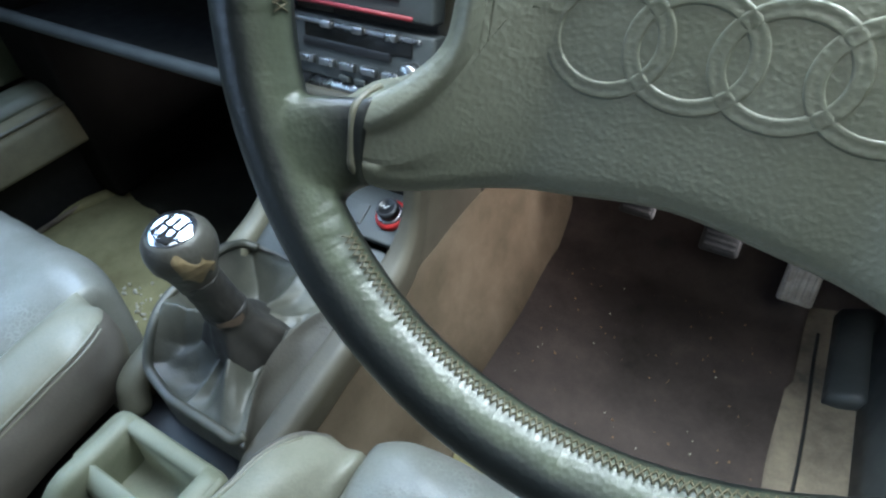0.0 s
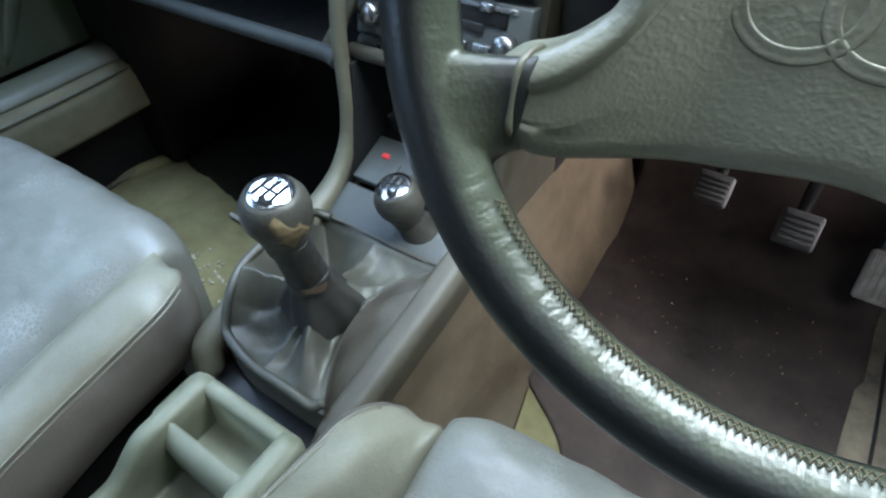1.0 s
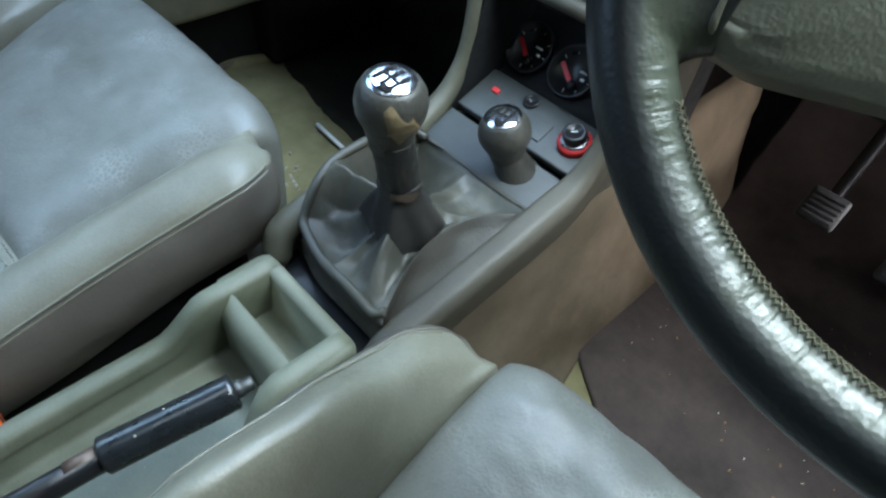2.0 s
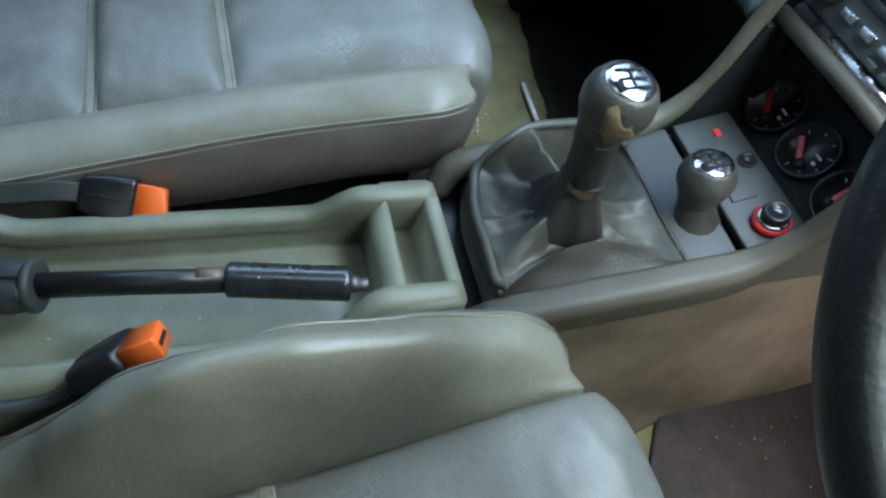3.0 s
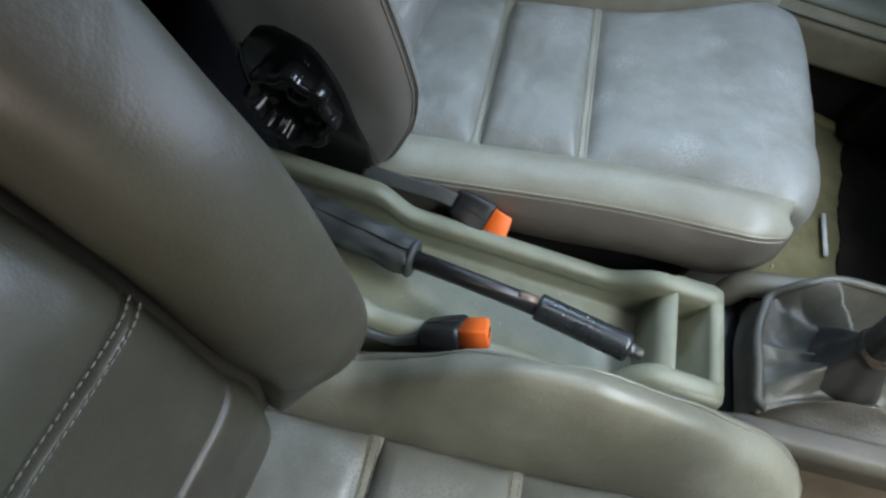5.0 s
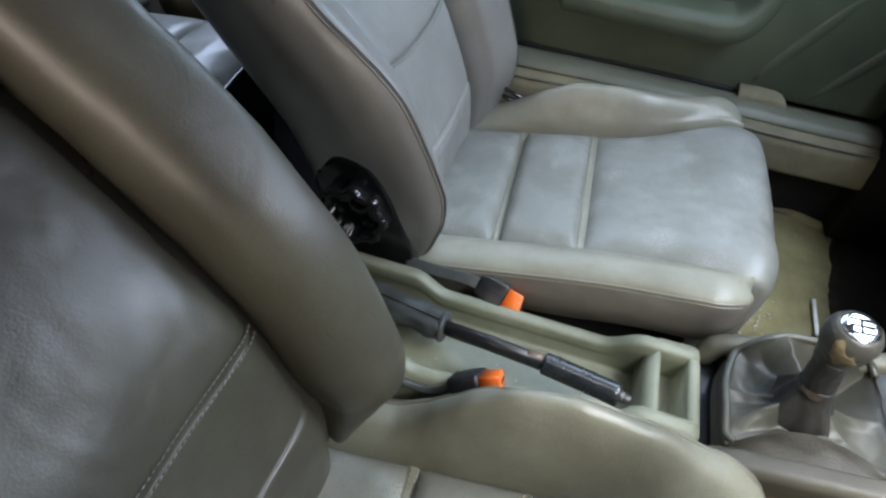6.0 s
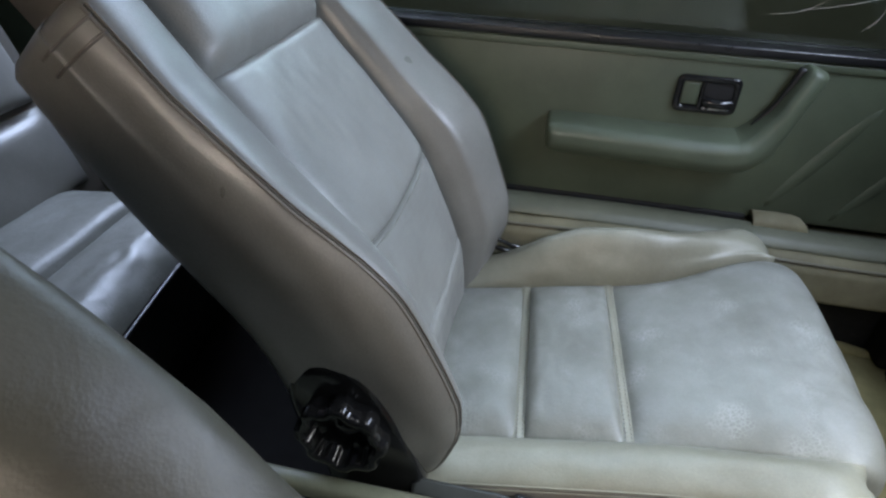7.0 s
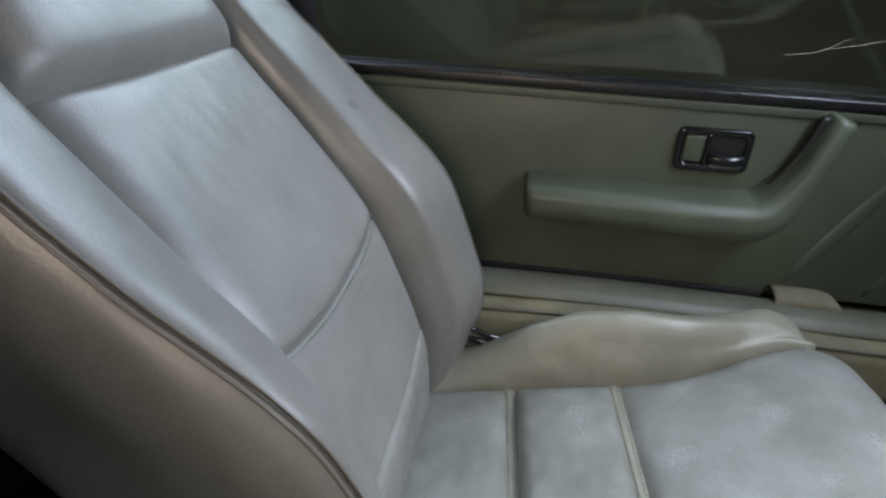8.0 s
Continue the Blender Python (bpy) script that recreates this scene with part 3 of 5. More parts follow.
        for g, mt, r in ((0, LEATHER_ROLL, 0.0013), (1, SEAM_DARK, 0.0006), (2, LEATHER_ROLL, 0.0013)):
            part("roll_piping", tube([q[g] for q in seam[4:-2]], r, 6), mt, roll)
    part("cushion_base", span((cx - 0.185, -0.14, 0.15), (cx + 0.185, 0.33, 0.20 if m < 0 else 0.262), 0.02), BLACK_SOFT, seat, "black seat frame")
    # backrest
    spine = smooth_line([(0, yb + y, z + (zoff - 0.30) * 0.3) for y, z in ((0.0, 0.245), (-0.004, 0.34), (-0.016, 0.40), (-0.067, 0.522), (-0.135, 0.612), (-0.215, 0.708), (-0.27, 0.775), (-0.325, 0.84), (-0.36, 0.89))], 10)
    def frame_at(v):
        f = v * (len(spine) - 1)
        i = min(int(f), len(spine) - 2)
        c = spine[i].lerp(spine[i + 1], f - i)
        t = (spine[min(i + 2, len(spine) - 1)] - spine[max(i - 1, 0)]).normalized()
        return c, t, Vector((0, t.z, -t.y))
    k = 1 / 8
    sewn = back_seam * k
    width = lambda v: back_w + (W - back_w) * (1 - step(0.12, 0.30, v)) - 0.012 * step(0.5, 1.0, v) - 0.004
    pieces = (("lower_back_strip", 0.0, 2 * k, 0.008), ("lumbar_panel", 2 * k, sewn, 0.007), ("backrest_panel", sewn, 5 * k, 0.009), ("upper_back_panel", 5 * k, 8 * k, 0.026))
    for nm, va, vb, puff in pieces:
        def fn(u, v, va=va, vb=vb, puff=puff, nm=nm):
            vv = va + (vb - va) * v
            c, t, n = frame_at(vv)
            s = 2 * u - 1
            w = width(vv)
            bow = 0.012 * (1 - s * s)
            pu, pv = 1 - abs(s) ** 9, 1 - abs(2 * v - 1) ** (34 if nm != "upper_back_panel" else 14)
            p = X(s * w, c.y, c.z) + n * (puff * pu * pv - 0.002 - (0.022 * abs(s) ** 12 if m > 0 else 0.030 * abs(s) ** 10) - bow * 0.7)
            sag = (0.020 if m > 0 else 0.006) * (1 - s * s) * (1 - step(sewn, 4.8 * k, vv))
            return p - t * sag + n * (folds(p, 0.0026, 12) + folds((p.x * 1.3, p.y, p.z * 0.6), 0.0008, 55)) * pu * pv
        part(nm, grid(fn, 48, 48), back_leather, seat, "grey leather with a soft sheen")
    for d in (-0.009, 0.009):
        row = []
        for s in [-0.92 + 0.092 * j for j in range(21)]:
            c, t, n = frame_at(sewn + d * 0.5)
            p = X(s * width(sewn), c.y, c.z) + n * (0.0054 - 0.0084 * (1 - s * s) - 0.022 * abs(s) ** 12)
            row.append(p + n * folds(p, 0.0026, 12) * 0.9 - t * (0.020 if m > 0 else 0.006) * (1 - s * s))
        part("seam_stitching", stitches(row, 0.0045, 0.0016, 0.0009), THREAD, seat)
    deep = ((0.0, 0.08), (0.25, 0.115), (0.5, 0.095), (0.75, 0.075), (1.0, 0.06))
    for s in (1, -1):
        rings, flank, seam = [], [], []
        for j in range(65):
            v = foot + (0.77 - foot) * j / 64
            c, t, n = frame_at(v)
            e = math.sqrt(max(0.01, 1 - max(0.0, (foot + 0.125 - v) / 0.13) ** 2)) * math.sqrt(max(0.3, 1 - max(0.0, (v - 0.745) / 0.03) ** 2))
            p, d = along(proud, v) * e, along(deep, v) * (0.45 + 0.55 * e)
            w = width(v)
            out = w + 0.05 + (along(wide, v) if s > 0 else 0.044 + 0.020 * step(0.2, 0.5, v)) * e
            if m < 0:
                face = [(w, -0.026), (w - 0.007, 0.34 * p), (w + 0.016, 0.84 * p), (out - 0.030, p), (out - 0.009, p - 0.016), (out, p - 0.046)]
            else:
                face = [(w, -0.012), (w + 0.009, 0.36 * p), (w + 0.024, 0.66 * p), (out - 0.024, 0.97 * p), (out - 0.008, p - 0.012), (out, p - 0.040)]
            pts = face + [(out + 0.002, -0.3 * d), (out - 0.006, -d), (w, -d - 0.005)]
            ring = smooth_line([(x, z, 0) for x, z in pts], 6, True)
            rip = lambda q: folds((q.x * 1.5, v * 0.8, q.y * 2 + s), 0.0020, 16) * e
            at = lambda q, g=0.0: X(s * (q.x + rip(q) + g), c.y, c.z) + n * (q.y + rip(q) + 0.7 * g)
            rings.append([at(q) for q in ring])
            first = 21 if m > 0 else 30
            q, dq = ring[first], (ring[first + 1] - ring[first - 1]).normalized()
            seam.append([at(q + dq * g, 0.0006) for g in (-0.0028, 0.0, 0.0028)])
            flank.append([at(q, 0.0010) for q in ring[first:46]])
        roll = part("backrest_roll", loft(rings), LEATHER_DRIVER_SHADED if back_leather is LEATHER_DRIVER_SHADED else LEATHER_FLANK, seat, "grey leather roll")
        for g, mt, r in ((0, LEATHER_SIDE, 0.0011), (1, SEAM_DARK, 0.0008), (2, LEATHER_SIDE, 0.0012)):
            part("roll_piping", tube([q[g] for q in seam[3:-2]], r, 6), mt, roll)
        for row in (-4, -6):
            part("top_piping", tube(flank[row][:-8], 0.0017, 6), LEATHER_SIDE, roll)
        part("side_panel", loft(flank, cap=False, closed=False), LEATHER_FLANK if m > 0 else LEATHER_DRIVER_SHADED, roll, "smooth leather side panel")
    rings = []
    for j in range(29):
        c, t, n = frame_at(0.05 + 0.93 * j / 28)
        d = along(deep, j / 28)
        rings.append([X(x, c.y, c.z) - n * (d * q) for x, q in ((-back_w - 0.01, 0.15), (back_w + 0.01, 0.15), (back_w + 0.03, 0.98), (0, 1.08), (-back_w - 0.03, 0.98))])
    part("back_shell", loft(rings), LEATHER_SIDE, seat, "dark vinyl seat back")
    # recliner hinges and adjusting knob
    for s in (1, -1):
        prof = smooth_line([(-0.205, 0.30, 0), (-0.238, 0.405, 0), (-0.218, 0.462, 0), (-0.165, 0.466, 0), (-0.122, 0.405, 0), (-0.09, 0.31, 0), (-0.10, 0.26, 0), (-0.19, 0.26, 0)], 6, True)
        x0 = 0.229
        ring = lambda x, g: [X(s * x, -0.155 + (q.x + 0.155) * g, 0.35 + (q.y - 0.35) * g + (zoff - 0.30) * 0.4) for q in prof]
        hinge = part("hinge_cover", loft([ring(x0 - 0.02, 1.0), ring(x0 + 0.006, 1.0), ring(x0 + 0.012, 0.95), ring(x0 + 0.014, 0.86)]), BLACK_GLOSS, seat, "glossy black plastic hinge cover")
        part("hinge_foot", span((min(cx + m * s * 0.205, cx + m * s * 0.236), -0.205, 0.155), (max(cx + m * s * 0.205, cx + m * s * 0.236), -0.085, 0.285), 0.006), BLACK, hinge, "black steel hinge foot")
        if s == 1:
            mk = Matrix.Translation(X(x0 + 0.013, -0.172, 0.385 + (zoff - 0.30) * 0.4)) @ Matrix.Rotation(m * math.pi / 2, 4, "Y")
            part("recliner_knob", crown_knob(mk, 0.048, 0.027), BLACK_GLOSS, seat, "lobed hollow glossy black knob")
    for s in (1, -1):
        part("seat_rail", span((cx + s * 0.17 - 0.012, -0.2, 0.148), (cx + s * 0.17 + 0.012, 0.36, 0.175), 0.003), STEEL, seat)
    # bare hinge links below the outer end of the backrest
    for dy, dz in ((0.0, 0.0), (0.016, -0.004), (0.034, 0.006)):
        link = [X(-0.205, yb + 0.005 + dy, zoff + 0.045 + dz), X(-0.215, yb + 0.035 + dy, zoff + 0.028 + dz), X(-0.222, yb + 0.07 + dy, zoff + 0.020 + dz)]
        part("hinge_link", tube(smooth_line(link, 4), 0.0042, 8), BLACK_GLOSS, seat, "bare black hinge link")
    return seat


front_seat(-0.338, 1, 0.300, 0.222, -0.105,
           ((-0.15, 0.012), (0.0, 0.018), (0.12, 0.024), (0.3, 0.024), (0.4, 0.016)),
           ((-0.15, 0.015), (-0.07, 0.028), (-0.03, 0.045), (0.02, 0.072), (0.07, 0.086), (0.13, 0.084), (0.2, 0.066), (0.28, 0.038), (0.4, 0.012)),
           "grey green leather passenger sports seat with a worn shiny cushion", LEATHER_BACK,
           (0.004, 0.130), W, 3.16,
           ((0.0, 0.029), (0.12, 0.050), (0.25, 0.071), (0.375, 0.067), (0.5, 0.045), (0.625, 0.030), (0.75, 0.027), (1.0, 0.025)), ((0.0, 0.036), (0.3, 0.036), (0.55, 0.046), (1.0, 0.046)), 0.035)
front_seat(0.322, -1, 0.248, 0.25, -0.085,
           ((-0.15, 0.030), (-0.03, 0.040), (0.0, 0.060), (0.05, 0.114), (0.1, 0.146), (0.16, 0.147), (0.24, 0.109), (0.31, 0.052), (0.4, 0.01)),
           ((-0.15, 0.035), (0.0, 0.05), (0.1, 0.08), (0.2, 0.085), (0.3, 0.06), (0.4, 0.03)),
           "grey green leather driver's sports seat with creased side rolls", LEATHER_DRIVER_SHADED,
           (0.018, 0.150), 0.142, 2.90,
           ((0.0, 0.030), (0.12, 0.055), (0.25, 0.082), (0.375, 0.082), (0.5, 0.076), (0.625, 0.064), (0.75, 0.058), (1.0, 0.05)), ((0.0, 0.024), (0.25, 0.032), (0.5, 0.05), (1.0, 0.054)), 0.055)


def rear_seat():
    seat = thing("rear_seat", "grey leather rear bench with a creased cushion edge", "seat", (0, -0.75, 0.15))
    lip = lambda x: -0.512 + 0.04 * step(-0.42, 0.0, -abs(x))
    for xa, xb in ((-0.47, -0.02), (0.02, 0.47)):
        for va, vb in ((-0.82, -0.645), (-0.637, None)):
            def fn(u, v, xa=xa, xb=xb, va=va, vb=vb):
                x = xa + (xb - xa) * u
                end = lip(x) if vb is None else vb
                y = va + (end - va) * v
                pu, pv = 1 - abs(2 * u - 1) ** 9, 1 - abs(2 * v - 1) ** 9
                front = step(-0.62, -0.53, y)
                crease = 0.004 * front * noise.noise((x * 15, y * 30, 2.0)) + 0.0022 * front * noise.noise((x * 38, y * 55, 7.0))
                return Vector((x, y, 0.366 + 0.10 * (y + 0.82) + 0.020 * pu * pv + 0.006 - 0.022 * step(end - 0.05, end, y) * (vb is None) + (folds((x, y, 0), 0.004, 9) + crease) * pu))
            part("cushion_panel", grid(fn, 60, 34), LEATHER, seat, "blue grey leather, puckered at the edge")
        welt = [Vector((x, lip(x) + 0.002, 0.378)) for x in [xa + (xb - xa) * k / 20 for k in range(21)]]
        part("edge_welt", tube(welt, 0.0035, 8), BLACK, seat, "dark piped cushion edge")
        skirt = [[Vector((x, lip(x) - 0.004, 0.378)), Vector((x, lip(x) - 0.010, 0.26)), Vector((x, lip(x) - 0.03, 0.150)), Vector((x, -0.80, 0.150)), Vector((x, -0.80, 0.37))] for x in [xa + (xb - xa) * k / 12 for k in range(13)]]
        part("cushion_skirt", loft(skirt), BLACK_SOFT, seat, "black cloth skirt below the cushion")
    for xa, xb in ((-0.52, -0.20), (-0.19, 0.19), (0.20, 0.52)):
        for za, zb in ((0.37, 0.505), (0.515, 0.66), (0.67, 0.80)):
            def fn(u, v, xa=xa, xb=xb, za=za, zb=zb):
                x, z = xa + (xb - xa) * u, za + (zb - za) * v
                pu, pv = 1 - abs(2 * u - 1) ** 8, 1 - abs(2 * v - 1) ** 9
                return Vector((x, -0.815 - 0.34 * (z - 0.37) + 0.026 * pu * pv + folds((x, z, 1), 0.003, 14), z))
            part("backrest_panel", grid(fn, 28, 20), LEATHER_BACK, seat)
        for z in (0.51, 0.665):
            part("seam_stitching", stitches([(xa + (xb - xa) * k / 12, -0.803 - 0.34 * (z - 0.37), z) for k in range(13)], 0.006, 0.002, 0.0011), THREAD, seat)
    rings = [[Vector((x, y - 0.34 * (z - 0.37), z)) for x, y in ((-0.54, -0.815), (0.54, -0.815), (0.54, -0.95), (-0.54, -0.95))] for z in (0.2, 0.37, 0.6, 0.81)]
    part("backrest_core", loft(rings), LEATHER_SIDE, seat, smooth=False)


rear_seat()


# ---- centre console ----
def rail_z(y):
    return along(((0.31, 0.318), (0.345, 0.338), (0.42, 0.354), (0.505, 0.373), (0.7, 0.384)), y)


def centre_console():
    con = thing("centre_console", "grey green plastic centre console with a dusty open tray", "console", (0, 0.1, 0.15))
    rings = []
    for k in range(75):
        y = -0.48 + 0.79 * k / 74
        rise = 0.026 * (1 - step(-0.075, -0.025, y)) + 0.04 * step(0.195, 0.245, y)
        fl = 0.258
        half = [(0.049, fl), (0.0545, 0.276 + 0.8 * rise), (0.0535, 0.281 + rise), (0.0560, 0.2925 + rise), (0.0635, 0.2955 + rise), (0.0735, 0.2935 + rise), (0.0795, 0.284 + rise), (0.092, 0.148)]
        pts = [(-x, z) for x, z in half[::-1]] + half
        if y > 0.19:
            g = step(0.19, 0.245, y) * 0.012
            pts = [(x + (g if x < 0 else -g) * (0.05 < abs(x) < 0.09), z) for x, z in pts]
        rings.append([Vector((q.x, y, q.y)) for q in rounded([(x, z, 0) for x, z in pts], 0.005, 3)])
    part("console_body", loft(rings), CONSOLE, con)
    def rect(x0, x1, y0, y1, z, r=0.012, zz=None):
        return [Vector((q.x, q.y, z if zz is None else zz(q.y))) for q in rounded([(x0, y0, 0), (x1, y0, 0), (x1, y1, 0), (x0, y1, 0)], r, 5)]
    top = lambda y: 0.332 - 0.016 * (1 - step(0.25, 0.264, y))
    tray = loft([rect(-0.068, 0.068, 0.248, 0.313, 0.26), rect(-0.068, 0.068, 0.247, 0.314, 0.32, zz=lambda y: top(y) - 0.006), rect(-0.0655, 0.0655, 0.2495, 0.3115, 0.33, zz=top), rect(-0.054, 0.054, 0.262, 0.301, 0.33, 0.006, top), rect(-0.051, 0.051, 0.265, 0.298, 0.32, 0.006, lambda y: top(y) - 0.005), rect(-0.049, 0.049, 0.268, 0.296, 0.279, 0.006)], cap=False)
    tray.faces.new([v for v in tray.verts[-24:]])
    part("tray", tray, CONSOLE, con, "dusty open coin tray")
    # tunnel sides with carpet
    for s in (-1, 1):
        rings = []
        for k in range(36):
            y = 0.19 + 0.748 * k / 35
            zt = rail_z(min(y, 0.62)) - 0.004 if y > 0.33 else along(((0.19, 0.235), (0.25, 0.262), (0.33, 0.318)), y)
            sec = smooth_line([(0.078, zt, 0), (0.094, zt - 0.012, 0), (0.106, zt - 0.08, 0), (0.122, 0.22, 0), (0.140, 0.170, 0), (0.146 + 0.03 * (1 - step(0.45, 0.62, y)), 0.1495, 0)], 6)
            rings.append([Vector((s * (q.x + folds((y * 0.5, q.y, s), 0.009, 11) - 0.0022 * math.exp(-((q.y - 0.262 - 0.05 * y) / 0.004) ** 2) - 0.0016 * math.exp(-((q.y - 0.215 - 0.03 * y) / 0.003) ** 2)), y, q.y)) for q in sec] + [Vector((s * 0.0775, y, 0.146)), Vector((s * 0.0775, y, zt - 0.01))])
        part("tunnel_carpet", loft(rings), CARPET_TAN, con, "faded tan carpet on the tunnel side")
        lip = smooth_line([(s * 0.072, 0.322, 0.298), (s * 0.078, 0.328, 0.318), (s * 0.082, 0.345, 0.334), (s * 0.084, 0.42, 0.352), (s * 0.086, 0.505, 0.371), (s * 0.088, 0.545, 0.389), (s * 0.089, 0.568, 0.42), (s * 0.090, 0.578, 0.455), (s * 0.092, 0.583, 0.49), (s * 0.094, 0.588, 0.53), (s * 0.095, 0.60, 0.58), (s * 0.096, 0.62, 0.63)][:12 if s < 0 else 9], 7)
        if s < 0:
            bm = tube(lip, lambda t: 0.0145 - 0.0065 * step(0.32, 0.6, t) if t > 0.05 else 0.006 + 0.18 * t, 16, up=(1, 0, 0))
        else:
            # deep padded moulding with a flat top and an upright face
            rings, n = [], len(lip) - 1
            for i, q in enumerate(lip):
                t = i / n
                tg = (lip[min(i + 1, n)] - lip[max(i - 1, 0)]).normalized()
                up = Vector((1, 0, 0)).cross(tg).normalized()
                f = (0.35 + 0.65 * min(1.0, t / 0.06) ** 0.5) * (1 - 0.4 * step(0.5, 0.8, t))
                sec = rounded([(-0.012, -0.026, 0), (0.0165, -0.026, 0), (0.0165, 0.006, 0), (0.009, 0.0145, 0), (-0.012, 0.0135, 0)], 0.006, 4)
                rings.append([q + Vector((1, 0, 0)) * (c.x * f) + up * ((c.y + folds((q.y, c.x, 3), 0.0012, 25)) * f) for c in sec])
            bm = loft(rings)
        part("console_lip", bm, LIP if s < 0 else TRIM_BROWN, con, "rounded padded edge")
        part("stack_cheek", loft([[Vector((s * x, max(y, along(((0.36, 0.52), (0.39, 0.548), (0.42, 0.568), (0.455, 0.578), (0.5, 0.585), (0.515, 0.64), (0.6, 0.66)), z)), z)) for x, y, z in ((0.08, 0.5, zz), (0.095, 0.5, zz), (0.095, 0.74, zz), (0.08, 0.74, zz))] for zz in (0.36, 0.39, 0.42, 0.455, 0.5, 0.516, 0.62)]), BLACK_SOFT if s < 0 else TRIM_BROWN, con, smooth=False)
    part("stack_bar", tube([(-0.09, 0.597, 0.509), (0.0, 0.600, 0.509), (0.09, 0.597, 0.509)], 0.0075, 12), TRIM_BROWN, con, "grey brown padded bar under the radio")
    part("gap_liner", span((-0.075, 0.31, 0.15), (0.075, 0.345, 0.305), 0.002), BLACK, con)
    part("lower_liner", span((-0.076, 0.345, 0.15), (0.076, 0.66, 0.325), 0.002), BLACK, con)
    # sloping switch plates
    tilt = Matrix.Rotation(math.atan2(0.04, 0.11), 4, "X")
    part("lever_plate", box((0.15, 0.050, 0.01), Matrix.Translation((0, 0.5235, 0.372)) @ tilt, 0.002), CONSOLE_DARK, con, "dark plate under the small lever")
    plate = part("switch_plate", box((0.15, 0.058, 0.01), Matrix.Translation((0, 0.5815, 0.3935)) @ tilt, 0.002), CONSOLE_DARK, con, "dark plate with blanked switches")
    on = lambda x, y, h=0.0055: Matrix.Translation((0, 0.5815, 0.3935)) @ tilt @ Matrix.Translation((x, y, h))
    part("switch_blank", box((0.03, 0.024, 0.003), on(0.012, -0.006), 0.001), CONSOLE_DARK, plate)
    part("switch_blank", box((0.012, 0.02, 0.003), on(-0.035, -0.008), 0.001), CONSOLE_DARK, plate)
    part("lock_ring", lathe([(0.007, 0), (0.0085, 0.001), (0.0085, 0.0025), (0.006, 0.0025), (0.006, 0.0005)], on(-0.012, 0.016), 20), BLACK, plate)
    part("warning_lamp", box((0.009, 0.006, 0.004), on(-0.052, 0.006), 0.001), RED, plate, "small red warning lamp")
    back_tilt = Matrix.Translation((0, 0.6385, 0.424)) @ Matrix.Rotation(radians(52), 4, "X")
    part("gauge_panel", box((0.165, 0.098, 0.012), back_tilt @ Matrix.Translation((0, 0, -0.008)), 0.003), BLACK_SOFT, con, "matt black gauge panel")
    return back_tilt


GAUGE_POSE = centre_console()


def gauge(x, angle):
    m = GAUGE_POSE @ Matrix.Translation((x, 0.004, -0.002)) @ Matrix.Scale(0.95, 4)
    g = thing("gauge", "round black instrument with a red needle", "gauge", m.translation, "console gauges")
    part("bezel", lathe([(0.0285, 0), (0.0295, 0.006), (0.0285, 0.009), (0.0262, 0.009), (0.0252, 0.003)], m, 40), BLACK, g)
    part("dial", lathe([(0.0, 0.002), (0.0256, 0.002), (0.0256, 0.0028), (0.0, 0.0028)], m, 40), DIAL, g, "black dial face")
    for k in range(7):
        a = radians(150 - 40 * k)
        part("tick", box((0.0045 if k % 3 == 0 else 0.003, 0.0011, 0.0004), m @ Matrix.Rotation(a, 4, "Z") @ Matrix.Translation((0.021, 0, 0.003)), 0), WHITE, g)
    part("dial_mark", box((0.006, 0.0025, 0.0004), m @ Matrix.Translation((0.005, -0.01, 0.003)), 0), WHITE, g)
    part("dial_mark", box((0.009, 0.0022, 0.0004), m @ Matrix.Translation((0.010, 0.004, 0.003)), 0), WHITE, g)
    part("dial_mark", box((0.005, 0.003, 0.0004), m @ Matrix.Translation((0.013, -0.003, 0.003)), 0), WHITE, g)
    part("needle", box((0.031, 0.0052, 0.001), m @ Matrix.Rotation(radians(angle), 4, "Z") @ Matrix.Translation((0.001, 0.007, 0.0045)), 0.0003), RED, g, "red needle")
    part("needle_hub", lathe([(0.005, 0.003), (0.005, 0.006), (0.0, 0.0065)], m @ Matrix.Rotation(radians(angle), 4, "Z") @ Matrix.Translation((-0.012, 0.007, 0)), 16), BLACK, g)


for gx, ga in ((-0.0585, 140), (0.0, 145), (0.0585, 95)):
    gauge(gx, ga)


def push_switch():
    m = Matrix.Translation((0.056, 0.5815, 0.3985)) @ Matrix.Rotation(radians(20), 4, "X")
    s = thing("push_switch", "black push switch with a worn red collar", "switch", m.translation)
    part("collar", lathe([(0.014, 0), (0.0165, 0.001), (0.0165, 0.006), (0.0145, 0.008), (0.0115, 0.008)], m, 32), RED, s, "red collar")
    part("collar_ring", lathe([(0.0125, 0.0075), (0.0135, 0.0092), (0.0125, 0.0105), (0.011, 0.0105)], m, 32), STEEL, s)
    part("button", lathe([(0.0112, 0.006), (0.0118, 0.018), (0.0105, 0.0205), (0.008, 0.0205), (0.0075, 0.0195), (0, 0.0195)], m, 32), BLACK, s, "black push button")
    part("button_mark", box((0.006, 0.0012, 0.0004), m @ Matrix.Translation((0, 0, 0.0198)) @ Matrix.Rotation(0.7, 4, "Z"), 0), WHITE, s)


push_switch()


